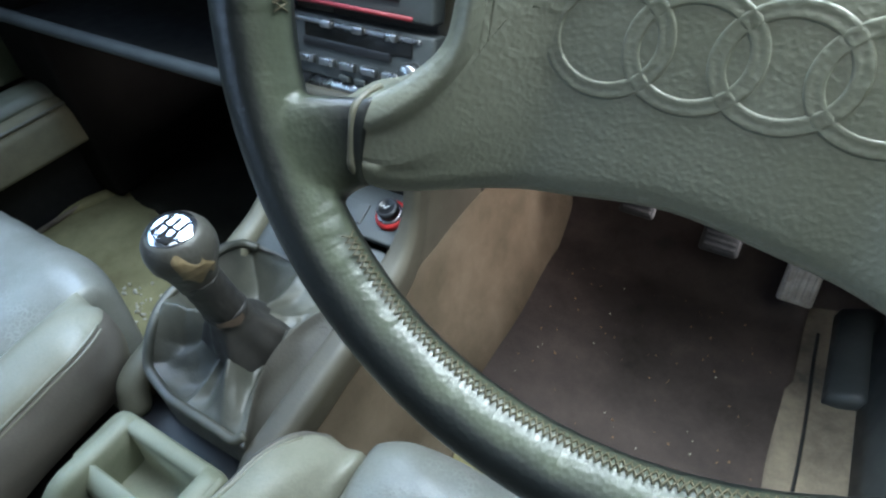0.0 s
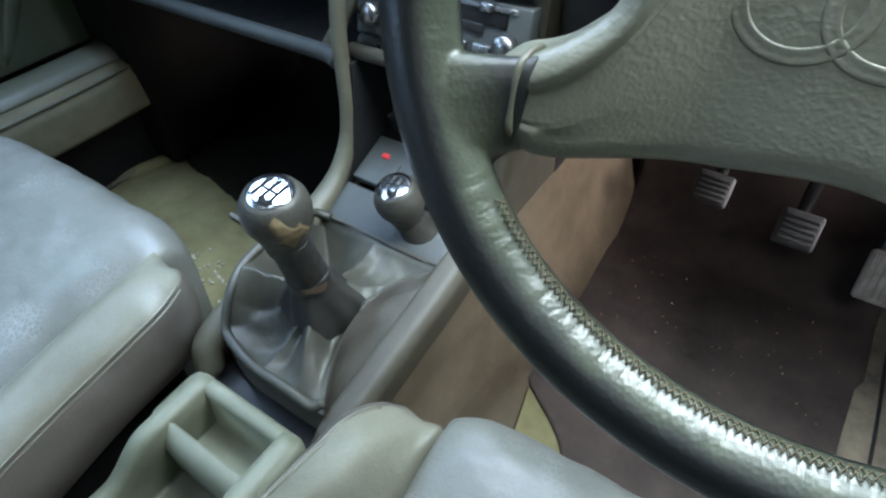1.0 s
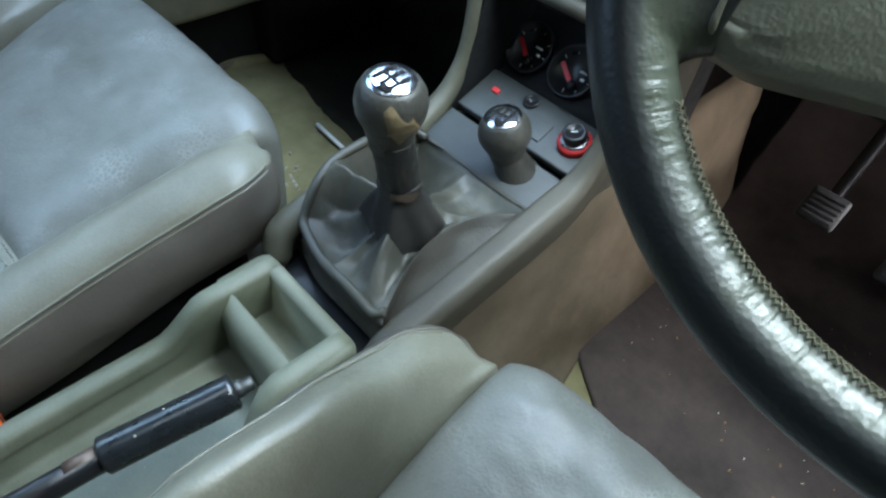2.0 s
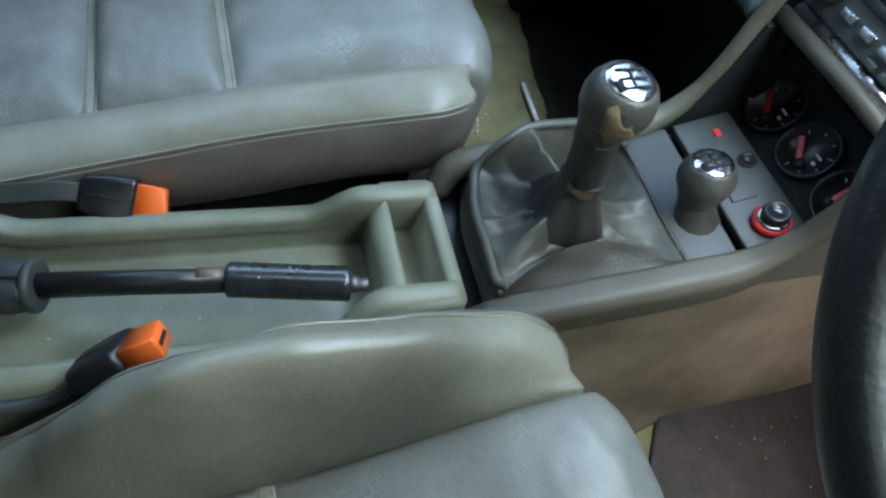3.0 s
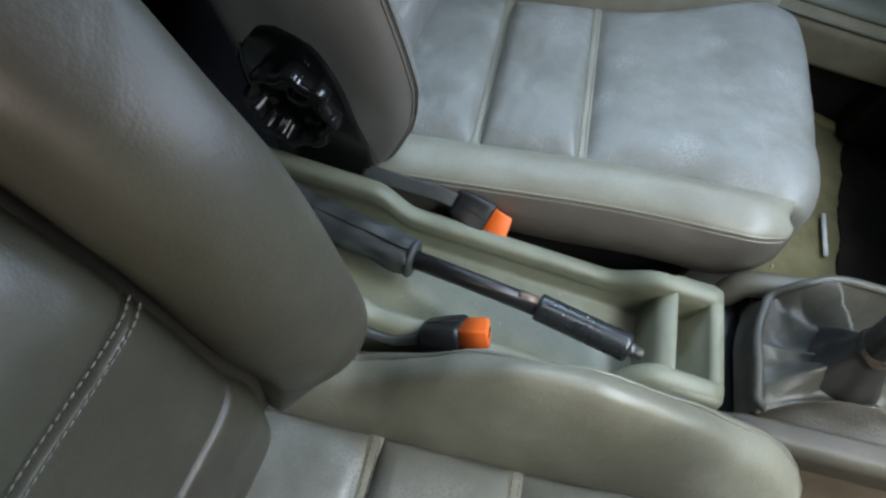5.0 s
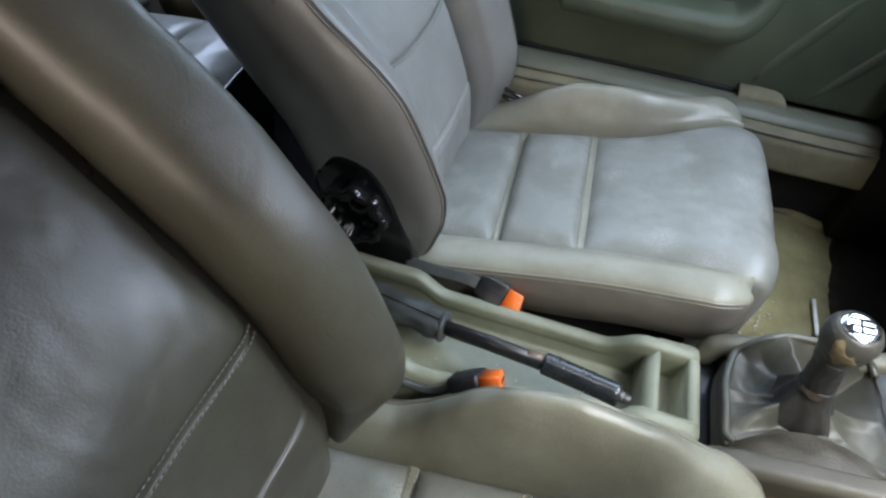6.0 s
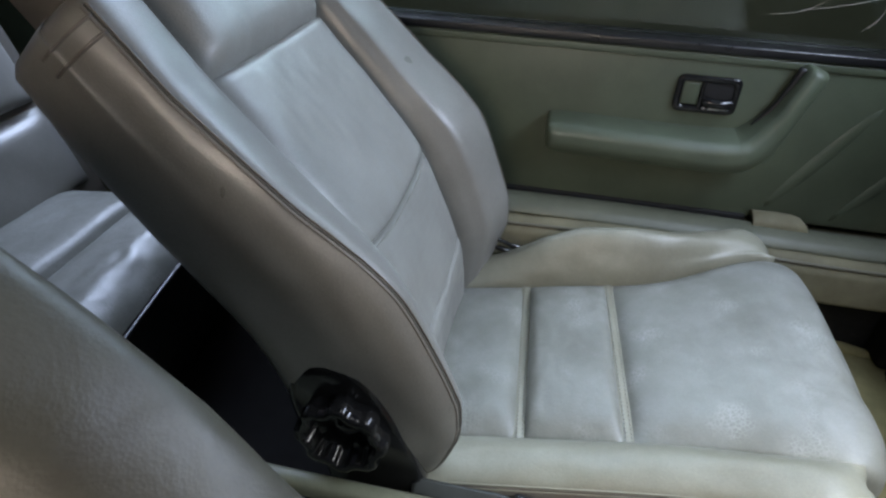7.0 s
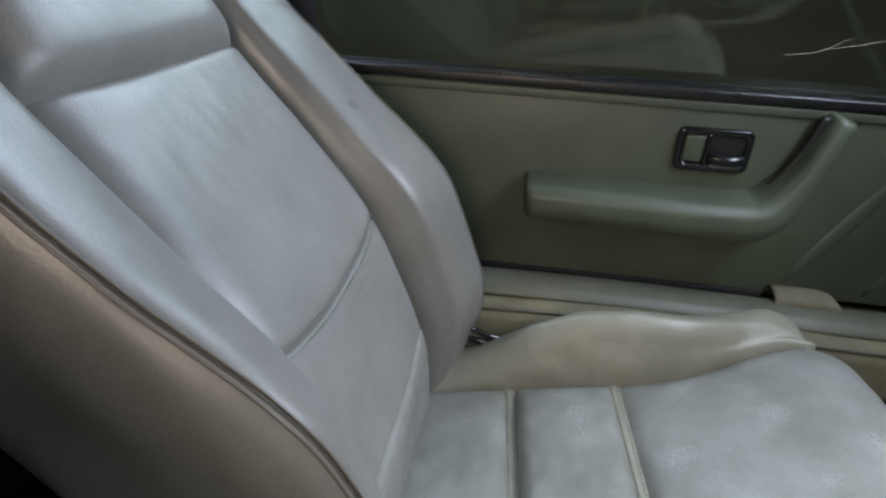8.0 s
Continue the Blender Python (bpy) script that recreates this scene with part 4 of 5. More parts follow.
# ---- gear lever ----
def shift_knob(lever, m, r, cap_r, tall):
    knob = part("knob", lathe([(0.0, -tall), (0.62 * r, -tall), (0.66 * r, -0.8 * tall), (0.78 * r, -0.45 * tall), (0.97 * r, -0.12 * tall), (r, 0.12 * r), (0.95 * r, 0.42 * r), (0.8 * r, 0.68 * r), (cap_r, 0.79 * r), (0.0, 0.8 * r)], m, 40), KNOB, lever, "worn dark leather knob")
    part("badge", lathe([(cap_r * 1.0, 0.775 * r), (cap_r * 0.97, 0.83 * r), (cap_r * 0.7, 0.86 * r), (0.0, 0.87 * r)], m, 36), SILVER, knob, "polished silver badge")
    for x, y in ((-0.3, 0.32), (0.0, 0.32), (0.3, 0.32), (-0.3, -0.32), (0.0, -0.32), (0.3, -0.32)):
        part("badge_mark", box((0.12 * cap_r, 0.48 * cap_r, 0.0012), m @ Matrix.Translation((x * cap_r * 1.45, y * cap_r, 0.875 * r)), 0), BLACK_SOFT, knob)
    part("badge_mark", box((0.95 * cap_r, 0.11 * cap_r, 0.0012), m @ Matrix.Translation((0, 0, 0.875 * r)), 0), BLACK_SOFT, knob)
    part("badge_mark", box((0.5 * cap_r, 0.34 * cap_r, 0.0012), m @ Matrix.Translation((0.32 * cap_r, -0.58 * cap_r, 0.872 * r)), 0), BLACK_SOFT, knob)
    return knob


def gear_lever():
    lev = thing("gear_lever", "dark gear lever in a creased leather boot, knob leather torn", "gear lever", (0, 0.42, 0.30))
    lx, ly = 0.006, 0.415
    def plan(su, sv):
        rear = 1 - 0.22 * step(0.1, 1.0, -sv) * (1 if su < 0 else 0.3)
        return 0.076 * su * rear, 0.417 + 0.083 * sv * (1 - 0.16 * su * su * step(0, 1, -sv) * (su < 0))
    def fn(u, v):
        su, sv = 2 * u - 1, 2 * v - 1
        x, y = plan(su, sv)
        if su > 0:
            x *= 1 - 0.40 * su * (1 - sv * sv)
        e = max(abs(su), abs(sv))
        rim = 0.362 + 0.012 * (sv * 0.5 + 0.5) + 0.025 * step(0.2, 1, -su) * (1 - sv ** 4) - 0.010 * step(0.3, 1, su) * step(0.2, 1.0, -sv) + 0.011 * step(0.4, 1, su) * (1 - sv * sv)
        rim -= 0.009 * step(0.5, 1.0, -sv) * (1 - su * su)
        ang = math.degrees(math.atan2((y - ly) / 0.083, (x - lx) / 0.076))
        near = lambda c, w: math.exp(-((((ang - c) + 180) % 360 - 180) / w) ** 2)
        # sharp folds run from the lever to the hem, with slack hollows between them
        sharp = lambda c, w: max(0.0, 1 - abs(((ang - c) + 180) % 360 - 180) / w)
        w = 1 - step(0.0, 1.0, e)
        hollow = math.sin(math.pi * min(1.0, max(0.0, (e - 0.16) / 0.84))) ** 0.8
        depth = 0.010 + 0.052 * near(150, 36) + 0.019 * near(-118, 30) + 0.008 * near(-20, 26) + 0.008 * near(60, 34)
        depth -= 0.034 * sharp(-163, 17) + 0.022 * sharp(-62, 20) + 0.012 * sharp(-96, 10) + 0.012 * sharp(18, 14) + 0.009 * sharp(95, 12)
        z = rim + (0.386 - rim) * w - depth * hollow + (folds((x, y * 0.6, 0.3), 0.005, 30) + folds((x * 1.3, y, 4), 0.0022, 75)) * hollow
        return Vector((x, y, z - 0.003 * step(0.94, 1.0, e)))
    part("boot", grid(fn, 88, 88), BOOT, lev, "creased grey leather boot, dusty on top")
    loop = [(k / 24, 0) for k in range(24)] + [(1, k / 24) for k in range(24)] + [(1 - k / 24, 1) for k in range(24)] + [(0, 1 - k / 24) for k in range(24)]
    wall = []
    for f, g in ((0, 1.0), (0.04, 1.02), (0.25, 1.012), (0.45, 1.0), (0.6, 1.005), (0.9, 1.03), (1.0, 1.05)):
        ring = []
        for u, v in loop:
            q = fn(u, v)
            bx, by = plan(2 * u - 1, 2 * v - 1)
            base = 0.316 + 0.33 * (q.y - 0.33)
            ease = f ** 1.5
            c = Vector(((q.x + (bx - q.x) * ease) * g, 0.417 + ((q.y + (by - q.y) * ease) - 0.417) * g, q.z + (base - q.z) * f))
            c.x += folds((q.y, f, 2), 0.006, 26) * math.sin(math.pi * f)
            c.y += folds((q.x, f, 6), 0.005, 26) * math.sin(math.pi * f)
            ring.append(c)
        wall.append(ring)
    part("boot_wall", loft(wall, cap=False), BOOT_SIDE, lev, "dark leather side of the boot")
    hem = [fn(u, v) + Vector((0, 0, 0.0012)) for u, v in loop[70:] + loop[:26]]
    part("boot_hem", tube(smooth_line(hem[::3], 3), 0.0046, 8), BOOT, lev, "thick rolled hem")
    path = smooth_line([(lx, ly, 0.338), (lx + 0.002, ly - 0.004, 0.37), (lx + 0.005, ly - 0.012, 0.41), (0.012, ly - 0.02, 0.45), (0.0135, ly - 0.024, 0.47)], 10)
    rings = []
    for i, c in enumerate(path):
        t = i / (len(path) - 1)
        r = along(((0, 0.044), (0.2, 0.0405), (0.34, 0.0315), (0.48, 0.0195), (0.56, 0.0172), (1, 0.0162)), t)
        sq = 1 - step(0.34, 0.56, t)
        ring = []
        for k in range(64):
            a = 2 * math.pi * k / 64
            facet = math.pi / 2
            pleat = 1.14 * math.cos(facet / 2) / math.cos((a + 0.35) % facet - facet / 2) - 1 + 0.03 * math.sin(7 * a + 6 * t)
            rr = r * (1 + sq * pleat) + (1 - sq) * folds((3 * math.cos(a), 3 * math.sin(a), 8 * t), 0.0007, 1.5)
            ring.append(c + Vector((rr * math.cos(a + 0.85), rr * math.sin(a + 0.85), -0.002 * sq * math.cos(3 * a + 0.8))))
        rings.append(ring)
    sleeve = part("lever_sleeve", loft(rings), SLEEVE, lev, "dark scuffed leather gathered round the lever")
    waist = path[22]
    collar = [[waist + Vector(((0.0178 + 0.0012 * math.sin(math.pi * h) + 0.0006 * math.sin(5 * a)) * math.cos(a), (0.0178 + 0.0012 * math.sin(math.pi * h) + 0.0006 * math.sin(5 * a)) * math.sin(a), -0.005 + 0.010 * h + 0.0022 * math.sin(3 * a + 1))) for a in (2 * math.pi * k / 40 for k in range(40))] for h in (0, 0.25, 0.5, 0.75, 1)]
    part("sleeve_collar", loft(collar), SLEEVE, sleeve, "crumpled collar at the lever's waist")
    tear = lambda u, v: waist + Vector(((0.0192 + 0.0004 * math.sin(9 * u)) * math.cos(radians(-65 + 70 * u)), (0.0192 + 0.0004 * math.sin(9 * u)) * math.sin(radians(-65 + 70 * u)), -0.0035 + 0.0075 * v + 0.0018 * math.sin(7 * u) * (1 - v)))
    part("worn_patch", grid(tear, 14, 6), BARE_BROWN, sleeve, "patch rubbed down to brown")
    m = Matrix.Translation((0.014, 0.389, 0.500)) @ Matrix.Rotation(radians(6), 4, "Y") @ Matrix.Rotation(radians(4), 4, "X")
    knob = shift_knob(lev, m, 0.0264, 0.018, 0.038)
    prof = ((-0.038, 0.0164), (-0.0304, 0.0174), (-0.0171, 0.0206), (-0.0046, 0.0256), (0.0032, 0.0264), (0.0111, 0.0251), (0.018, 0.0211))
    def torn(u, v):
        a = radians(-48 + 56 * u + 9 * math.sin(4 * v + 0.5) * (0.4 + u))
        h = -0.013 + 0.006 * math.sin(9 * u + 1) * (1 - v) - 0.004 * u + (0.026 + 0.005 * math.sin(6 * u)) * v
        rr = along(prof, h) + 0.0005 * min(1.0, 12 * min(u, v, 1 - u, 1 - v)) + 0.0001
        return m @ Vector((rr * math.cos(a), rr * math.sin(a), h))
    part("bare_patch", grid(torn, 20, 16), PATCH, knob, "bare tan core where the leather is torn")


gear_lever()


def short_lever():
    lev = thing("short_lever", "short dark lever with a round knob and silver badge", "lever", (0.02, 0.525, 0.375))
    part("gaiter", tube(smooth_line([(0.03, 0.532, 0.373), (0.026, 0.528, 0.385), (0.022, 0.524, 0.40)], 6), lambda t: 0.022 - 0.009 * t, 16), BOOT_SIDE, lev, "brown worn gaiter")
    m = Matrix.Translation((0.018, 0.520, 0.417)) @ Matrix.Rotation(radians(-8), 4, "Y") @ Matrix.Rotation(radians(12), 4, "X")
    shift_knob(lev, m, 0.0245, 0.0175, 0.032)


short_lever()


# ---- handbrake ----
def handbrake():
    hb = thing("handbrake", "bare black handbrake lever with a steel button", "handbrake", (0, 0.0, 0.27))
    b, c, d = Vector((-0.0060, -0.014, 0.297)), Vector((0.010, 0.125, 0.308)), Vector((0.0290, 0.222, 0.315))
    back = smooth_line([(-0.044, -0.30, 0.283), (-0.034, -0.20, 0.288), (-0.022, -0.11, 0.292), b], 14)
    rings, n = [], len(back) - 1
    for i, q in enumerate(back):
        t = i / n
        r = 0.0265 - 0.0055 * t
        tg = (back[min(i + 1, n)] - back[max(i - 1, 0)]).normalized()
        sx = tg.cross(Vector((0, 0, 1))).normalized()
        up = sx.cross(tg)
        rings.append([q + (sx * math.cos(a) + up * math.sin(a) * 0.86) * (r + folds((math.cos(a) * 1.5, math.sin(a) * 1.5, t * 9), 0.0045, 1.6) + 0.0011 * math.sin(34 * t + 2 * math.cos(a))) for a in (2 * math.pi * k / 28 for k in range(28))])
    sleeve = part("sleeve", loft(rings), RUBBER_GREY, hb, "creased dark grey rubber sleeve")
    ax0 = (c - b).normalized()
    part("sleeve_collar", tube([b - ax0 * 0.004, b - ax0 * 0.001, b + ax0 * 0.003, b + ax0 * 0.0045], lambda t: 0.0185 if t in (0, 1) else 0.0212, 24), RUBBER_GREY, sleeve, "torn thick collar of the sleeve")
    part("sleeve_seam", tube([q + Vector((0.004, 0, 0.0215 * 0.86 + 0.0035 * (1 - i / n))) for i, q in enumerate(back)], 0.0012, 6), BLACK_SOFT, sleeve)
    part("lever", tube([b.lerp(c, -0.1), b.lerp(c, 0.5), c.lerp(d, 0.2)], 0.0095, 16, flat=1.25), BLACK, hb, "black painted lever")
    part("worn_band", tube([c - ax0 * 0.022, c - ax0 * 0.012, c - ax0 * 0.001], 0.0098, 16, flat=1.25), BARE_BROWN, hb, "band of brown bare metal before the grip")
    ax = (d - c).normalized()
    part("grip", tube([c, c + ax * 0.0015, c + ax * 0.004, d - ax * 0.006, d - ax * 0.0015, d], lambda t: 0.0125 if t in (0, 1) else 0.0148, 24), GRIP, hb, "glossy black tube grip")
    part("button", tube([d - ax * 0.002, d + ax * 0.005, d + ax * 0.0055, d + ax * 0.013, d + ax * 0.0142], lambda t: 0.0072 if t < 0.4 else (0.0058 if t < 0.9 else 0.0048), 16), DULL_STEEL, hb, "dull steel release button")
    chips = bmesh.new()
    for t, a in ((0.25, 1.2), (0.5, 1.9), (0.93, 1.0), (0.7, 2.4)):
        q = c.lerp(d, t) + Vector((math.cos(a), 0, math.sin(a))) * 0.0147
        bmesh.ops.create_icosphere(chips, subdivisions=1, radius=0.0011, matrix=Matrix.Translation(q))
    part("paint_chip", chips, DUST, hb, "pale chips in the black paint")


handbrake()


def belt_buckle(m, label, strap, half):
    b = thing("belt_buckle", label, "seat belt buckle", m.translation, "seat belt buckles")
    ring = lambda y, w, h, r=0.006, z=0.0: [m @ Vector((q.x, y, q.y + z)) for q in rounded([(-w, -h, 0), (w, -h, 0), (w, h, 0), (-w, h, 0)], r, 4)]
    house = part("housing", loft([ring(-0.040, 0.0135, 0.0085), ring(-0.035, 0.0165, 0.0110), ring(-0.018, 0.0195, 0.0120), ring(0.0, 0.0202, 0.0124), ring(0.0035, 0.0192, 0.0116)]), BLACK, b, "black plastic housing")
    part("mould_line", tube([m @ Vector((0.0, y, z)) for y, z in ((-0.034, 0.0112), (-0.018, 0.0122), (0.0, 0.0126))], 0.0007, 6), BLACK_SOFT, house)
    slab = lambda y, w, h: [m @ Vector((q.x, y + 0.22 * q.x, q.y)) for q in rounded([(-w, -h, 0), (w, -h, 0), (w, h, 0), (-w, h, 0)], 0.0022, 3)]
    part("release_button", loft([slab(0.001, 0.0165, 0.0095), slab(0.027, 0.0165, 0.0088), slab(0.0292, 0.0155, 0.0078)]), ORANGE, b, "bright orange release button")
    part("button_slot", loft([slab(0.0292, 0.0115, 0.0020), slab(0.0298, 0.0110, 0.0016)]), BLACK_SOFT, b, "slot for the belt tongue")
    stalk = smooth_line([m @ Vector((0, -0.032, 0))] + [Vector(q) for q in strap], 6)
    lean = m.to_3x3() @ Vector((0, 0, 1))
    side = Vector((0, 1, 0)).cross(lean).normalized()
    rings = [[q + side * (half * c.x) + lean * (0.0052 * c.y) for c in rounded([(-1, -1, 0), (1, -1, 0), (1, 1, 0), (-1, 1, 0)], 0.3, 3)] for q in stalk]
    part("stalk", loft(rings), RUBBER_GREY, b, "grey stiff strap sleeve")


belt_buckle(Matrix.Translation((-0.087, 0.050, 0.2935)) @ Matrix.Rotation(radians(-8), 4, "X") @ Matrix.Rotation(radians(-12), 4, "Z") @ Matrix.Rotation(radians(42), 4, "Y"), "black belt buckle with an orange button beside the passenger seat",
            ((-0.095, -0.005, 0.302), (-0.096, -0.05, 0.300), (-0.097, -0.10, 0.300)), 0.0085)
belt_buckle(Matrix.Translation((0.068, 0.056, 0.314)) @ Matrix.Rotation(radians(33), 4, "X") @ Matrix.Rotation(radians(-34), 4, "Y") @ Matrix.Rotation(radians(6), 4, "Z"), "black belt buckle with an orange button beside the driver's seat",
            ((0.074, 0.000, 0.276), (0.077, -0.036, 0.280), (0.078, -0.068, 0.296), (0.080, -0.10, 0.290)), 0.0135)


# ---- steering wheel ----
WHEEL = Matrix.Translation((0.327, 0.40, 0.718)) @ Matrix.Rotation(radians(90 - 21), 4, "X")


def steering_wheel():
    wh = thing("steering_wheel", "grey green steering wheel with a leather rim and wide padded hub", "steering wheel", WHEEL.translation)
    R, r = 0.172, 0.0162
    P = lambda u, v, n=0.0: WHEEL @ Vector((u, v, n))
    rings = []
    for k in range(760):
        a = 2 * math.pi * k / 760
        ring = []
        for j in range(40):
            b = 2 * math.pi * j / 40
            inner = step(0.35, -0.5, math.cos(b))
            puck = noise.noise((a * 62, 0.5 * math.cos(b), 1.7)) * 0.00038 + noise.noise((a * 24, 0.6 * math.sin(b), 5.0)) * 0.0001
            off = b - radians(147)
            flat = 0.80 / math.cos(off) if abs(off) < radians(40) else 1.0
            q = r * min(1.0, 0.5 + 0.5 * flat) + puck * inner * (0.45 + 0.55 * abs(math.sin(a * 1.5 + 0.6)))
            ring.append(P((R + q * math.cos(b)) * math.cos(a), (R + q * math.cos(b)) * math.sin(a), q * 1.05 * math.sin(b)))
        rings.append(ring)
    rings.append(rings[0])
    bm = loft(rings, cap=False)
    bmesh.ops.remove_doubles(bm, verts=bm.verts, dist=1e-6)
    # spoke ends, melted into the rim
    for s in (-1, 1):
        rings = []
        for i in range(17):
            a = i / 16
            c = Vector((0.117, -0.0685, 0)).lerp(Vector((0.150, -0.0865, 0)), a)
            across = Vector((-0.02, 1, 0)).lerp(Vector((0.5, 0.866, 0)), step(0.1, 1, a)).normalized()
            up, down = 0.0200 + 0.017 * a ** 1.8, 0.0200 + 0.014 * a ** 2.0
            th = 0.0108 + 0.001 * a
            nc = -0.0172 + 0.0182 * step(0.0, 0.9, a)
            ring = []
            for j in range(32):
                b = 2 * math.pi * j / 32
                cb, sb = math.cos(b), math.sin(b)
                w = (up if cb > 0 else down) * math.copysign(abs(cb) ** 0.7, cb)
                q = c + across * w
                ring.append(P(s * q.x, q.y, nc + th * math.copysign(abs(sb) ** 0.8, sb)))
            rings.append(ring)
        loft(rings, bm=bm)
    rim = part("rim", bm, WHEEL_LEATHER, wh, "dark green leather rim and spoke ends polished by use")
    melt = rim.modifiers.new("melt", "REMESH")
    melt.mode, melt.voxel_size, melt.use_smooth_shade = "VOXEL", 0.0012, True
    ease = rim.modifiers.new("ease", "SMOOTH")
    ease.factor, ease.iterations = 0.5, 9
    n = 330
    q = lambda ang, b: P((R + (r + 0.0003) * math.cos(b)) * math.cos(ang), (R + (r + 0.0003) * math.cos(b)) * math.sin(ang), (r + 0.0003) * math.sin(b))
    for lo, hi in ((-0.14, 3.28), (-2.40, -0.74)):
        lace = bmesh.new()
        for k in range(n):
            a = lo + 2 * math.pi * k / n
            a2 = a + 2.4 * math.pi / n
            if a > hi:
                break
            tube([q(a, radians(190)), q((a + a2) / 2, radians(177)), q(a2, radians(164))], 0.0004, 4, lace)
            tube([q(a2, radians(190)), q((a + a2) / 2, radians(177)), q(a, radians(164))], 0.0004, 4, lace)
        tagged(part("lacing", lace, LACE, wh, "brown lacing thread along the rim"), kind="stuff")
    # dished padded hub with the two lower spokes
    half = [(0.0, -0.075), (0.046, -0.081), (0.08, -0.086), (0.107, -0.0900), (0.120, -0.0885), (0.137, -0.085), (0.140, -0.07), (0.137, -0.056), (0.121, -0.0492), (0.111, -0.0425), (0.099, -0.028), (0.096, -0.01), (0.096, 0.03), (0.082, 0.055), (0.0, 0.065)]
    outline = half + [(-u, v) for u, v in half[-2:0:-1]]
    line = smooth_line([(u, v, 0) for u, v in outline], 6, True)
    k = len(line)
    norm = []
    for i in range(k):
        t = line[(i + 1) % k] - line[i - 1]
        norm.append(Vector((-t.y, t.x, 0)).normalized())
    dish = lambda u: -0.047 + 0.040 * step(0.055, 0.128, abs(u))
    def ring(inset, depth):
        return [P(q.x + m.x * inset, q.y + m.y * inset, dish(q.x) + depth) for q, m in zip(line, norm)]
    def inner(f):
        out = []
        for q, m in zip(line, norm):
            c = q + m * 0.0125
            vm = -0.074 + 0.066 * (1 - step(0.07, 0.11, abs(c.x)))
            e = Vector((c.x * 0.985, vm, 0))
            c = c.lerp(e, f)
            out.append(P(c.x, c.y, dish(c.x) + 0.0006 * f))
        return out
    round_edge = [ring(0.0125 - 0.0125 * math.sin(a), -0.0105 + 0.0105 * math.cos(a)) for a in (math.pi / 2 * (1 - j / 6) for j in range(7))]
    part("hub_pad", loft([ring(-0.005, -0.034), ring(-0.003, -0.024)] + round_edge + [inner(f) for f in (0.15, 0.35, 0.55, 0.75, 1.0)], cap=False), WHEEL_PAD, wh, "grained padded hub with moulded rings")
    for s in (-1, 1):
        path = smooth_line([(s * 0.1215, -0.0475, -0.024), (s * 0.1225, -0.0497, -0.016), (s * 0.1225, -0.056, -0.0075), (s * 0.1215, -0.072, -0.0062), (s * 0.1205, -0.080, -0.0072), (s * 0.120, -0.0885, -0.018)], 6)
        part("spoke_seam", tube([P(*q) for q in path], 0.0017, 8, up=(0, -1, 0.3)), LIP, wh, "pale welt across the spoke")
    for u in (-0.0385, -0.008, 0.022, 0.0525):
        bm = bmesh.new()
        rows = []
        for j in range(65):
            a = 2 * math.pi * j / 64
            c, d = Vector((u + 0.0213 * math.cos(a), -0.0145 + 0.0188 * math.sin(a))), Vector((math.cos(a), math.sin(a)))
            rows.append([P(c.x + d.x * w, c.y + d.y * w, -0.0467 + h) for w, h in ((-0.0034, -0.002), (-0.0031, 0.0006), (-0.0024, 0.0010), (-0.001, 0.0006), (0.001, 0.0006), (0.0024, 0.0010), (0.0031, 0.0006), (0.0034, -0.002))])
        part("moulded_ring", loft(rows, cap=False, bm=bm), WHEEL_PAD, wh)
    part("column", tube([P(0, 0, -0.05), P(0, 0, -0.24)], 0.035, 20), BLACK_SOFT, wh)


steering_wheel()


# ---- dashboard ----
def dashboard():
    d = thing("dashboard", "dark dashboard with an open shelf above the footwell", "dashboard", (0, 0.8, 0.5))
    part("dash_top", span((-0.70, 0.70, 0.60), (0.70, 1.0, 0.72), 0.03), BLACK_SOFT, d)
    part("dash_pad", span((-0.70, 0.605, 0.585), (-0.11, 0.72, 0.70), 0.03), BLACK_SOFT, d)
    part("binnacle", span((0.13, 0.62, 0.60), (0.52, 0.80, 0.78), 0.03), BLACK_SOFT, d)
    part("shelf_floor", span((-0.70, 0.605, 0.478), (-0.10, 0.98, 0.490), 0.003), BLACK_SOFT, d)
    part("shelf_back", span((-0.70, 0.82, 0.49), (-0.10, 0.85, 0.62), 0.003), BLACK_SOFT, d)
    lip = smooth_line([(-0.70, 0.605, 0.492), (-0.4, 0.603, 0.492), (-0.18, 0.60, 0.495), (-0.125, 0.595, 0.498), (-0.10, 0.585, 0.50)], 6)
    part("shelf_lip", tube(lip, 0.009, 10), CONSOLE_DARK, d, "grey padded shelf edge")
    part("shelf_end", tube([(-0.128, 0.60, 0.498), (-0.122, 0.66, 0.545), (-0.12, 0.70, 0.6)], 0.008, 10), LIP, d)
    part("driver_trim", span((0.10, 0.66, 0.50), (0.70, 0.70, 0.61), 0.01), BLACK_SOFT, d)
    part("rear_liner", span((-0.096, 0.70, 0.36), (0.096, 0.74, 0.62), 0.003), BLACK_SOFT, d)


dashboard()


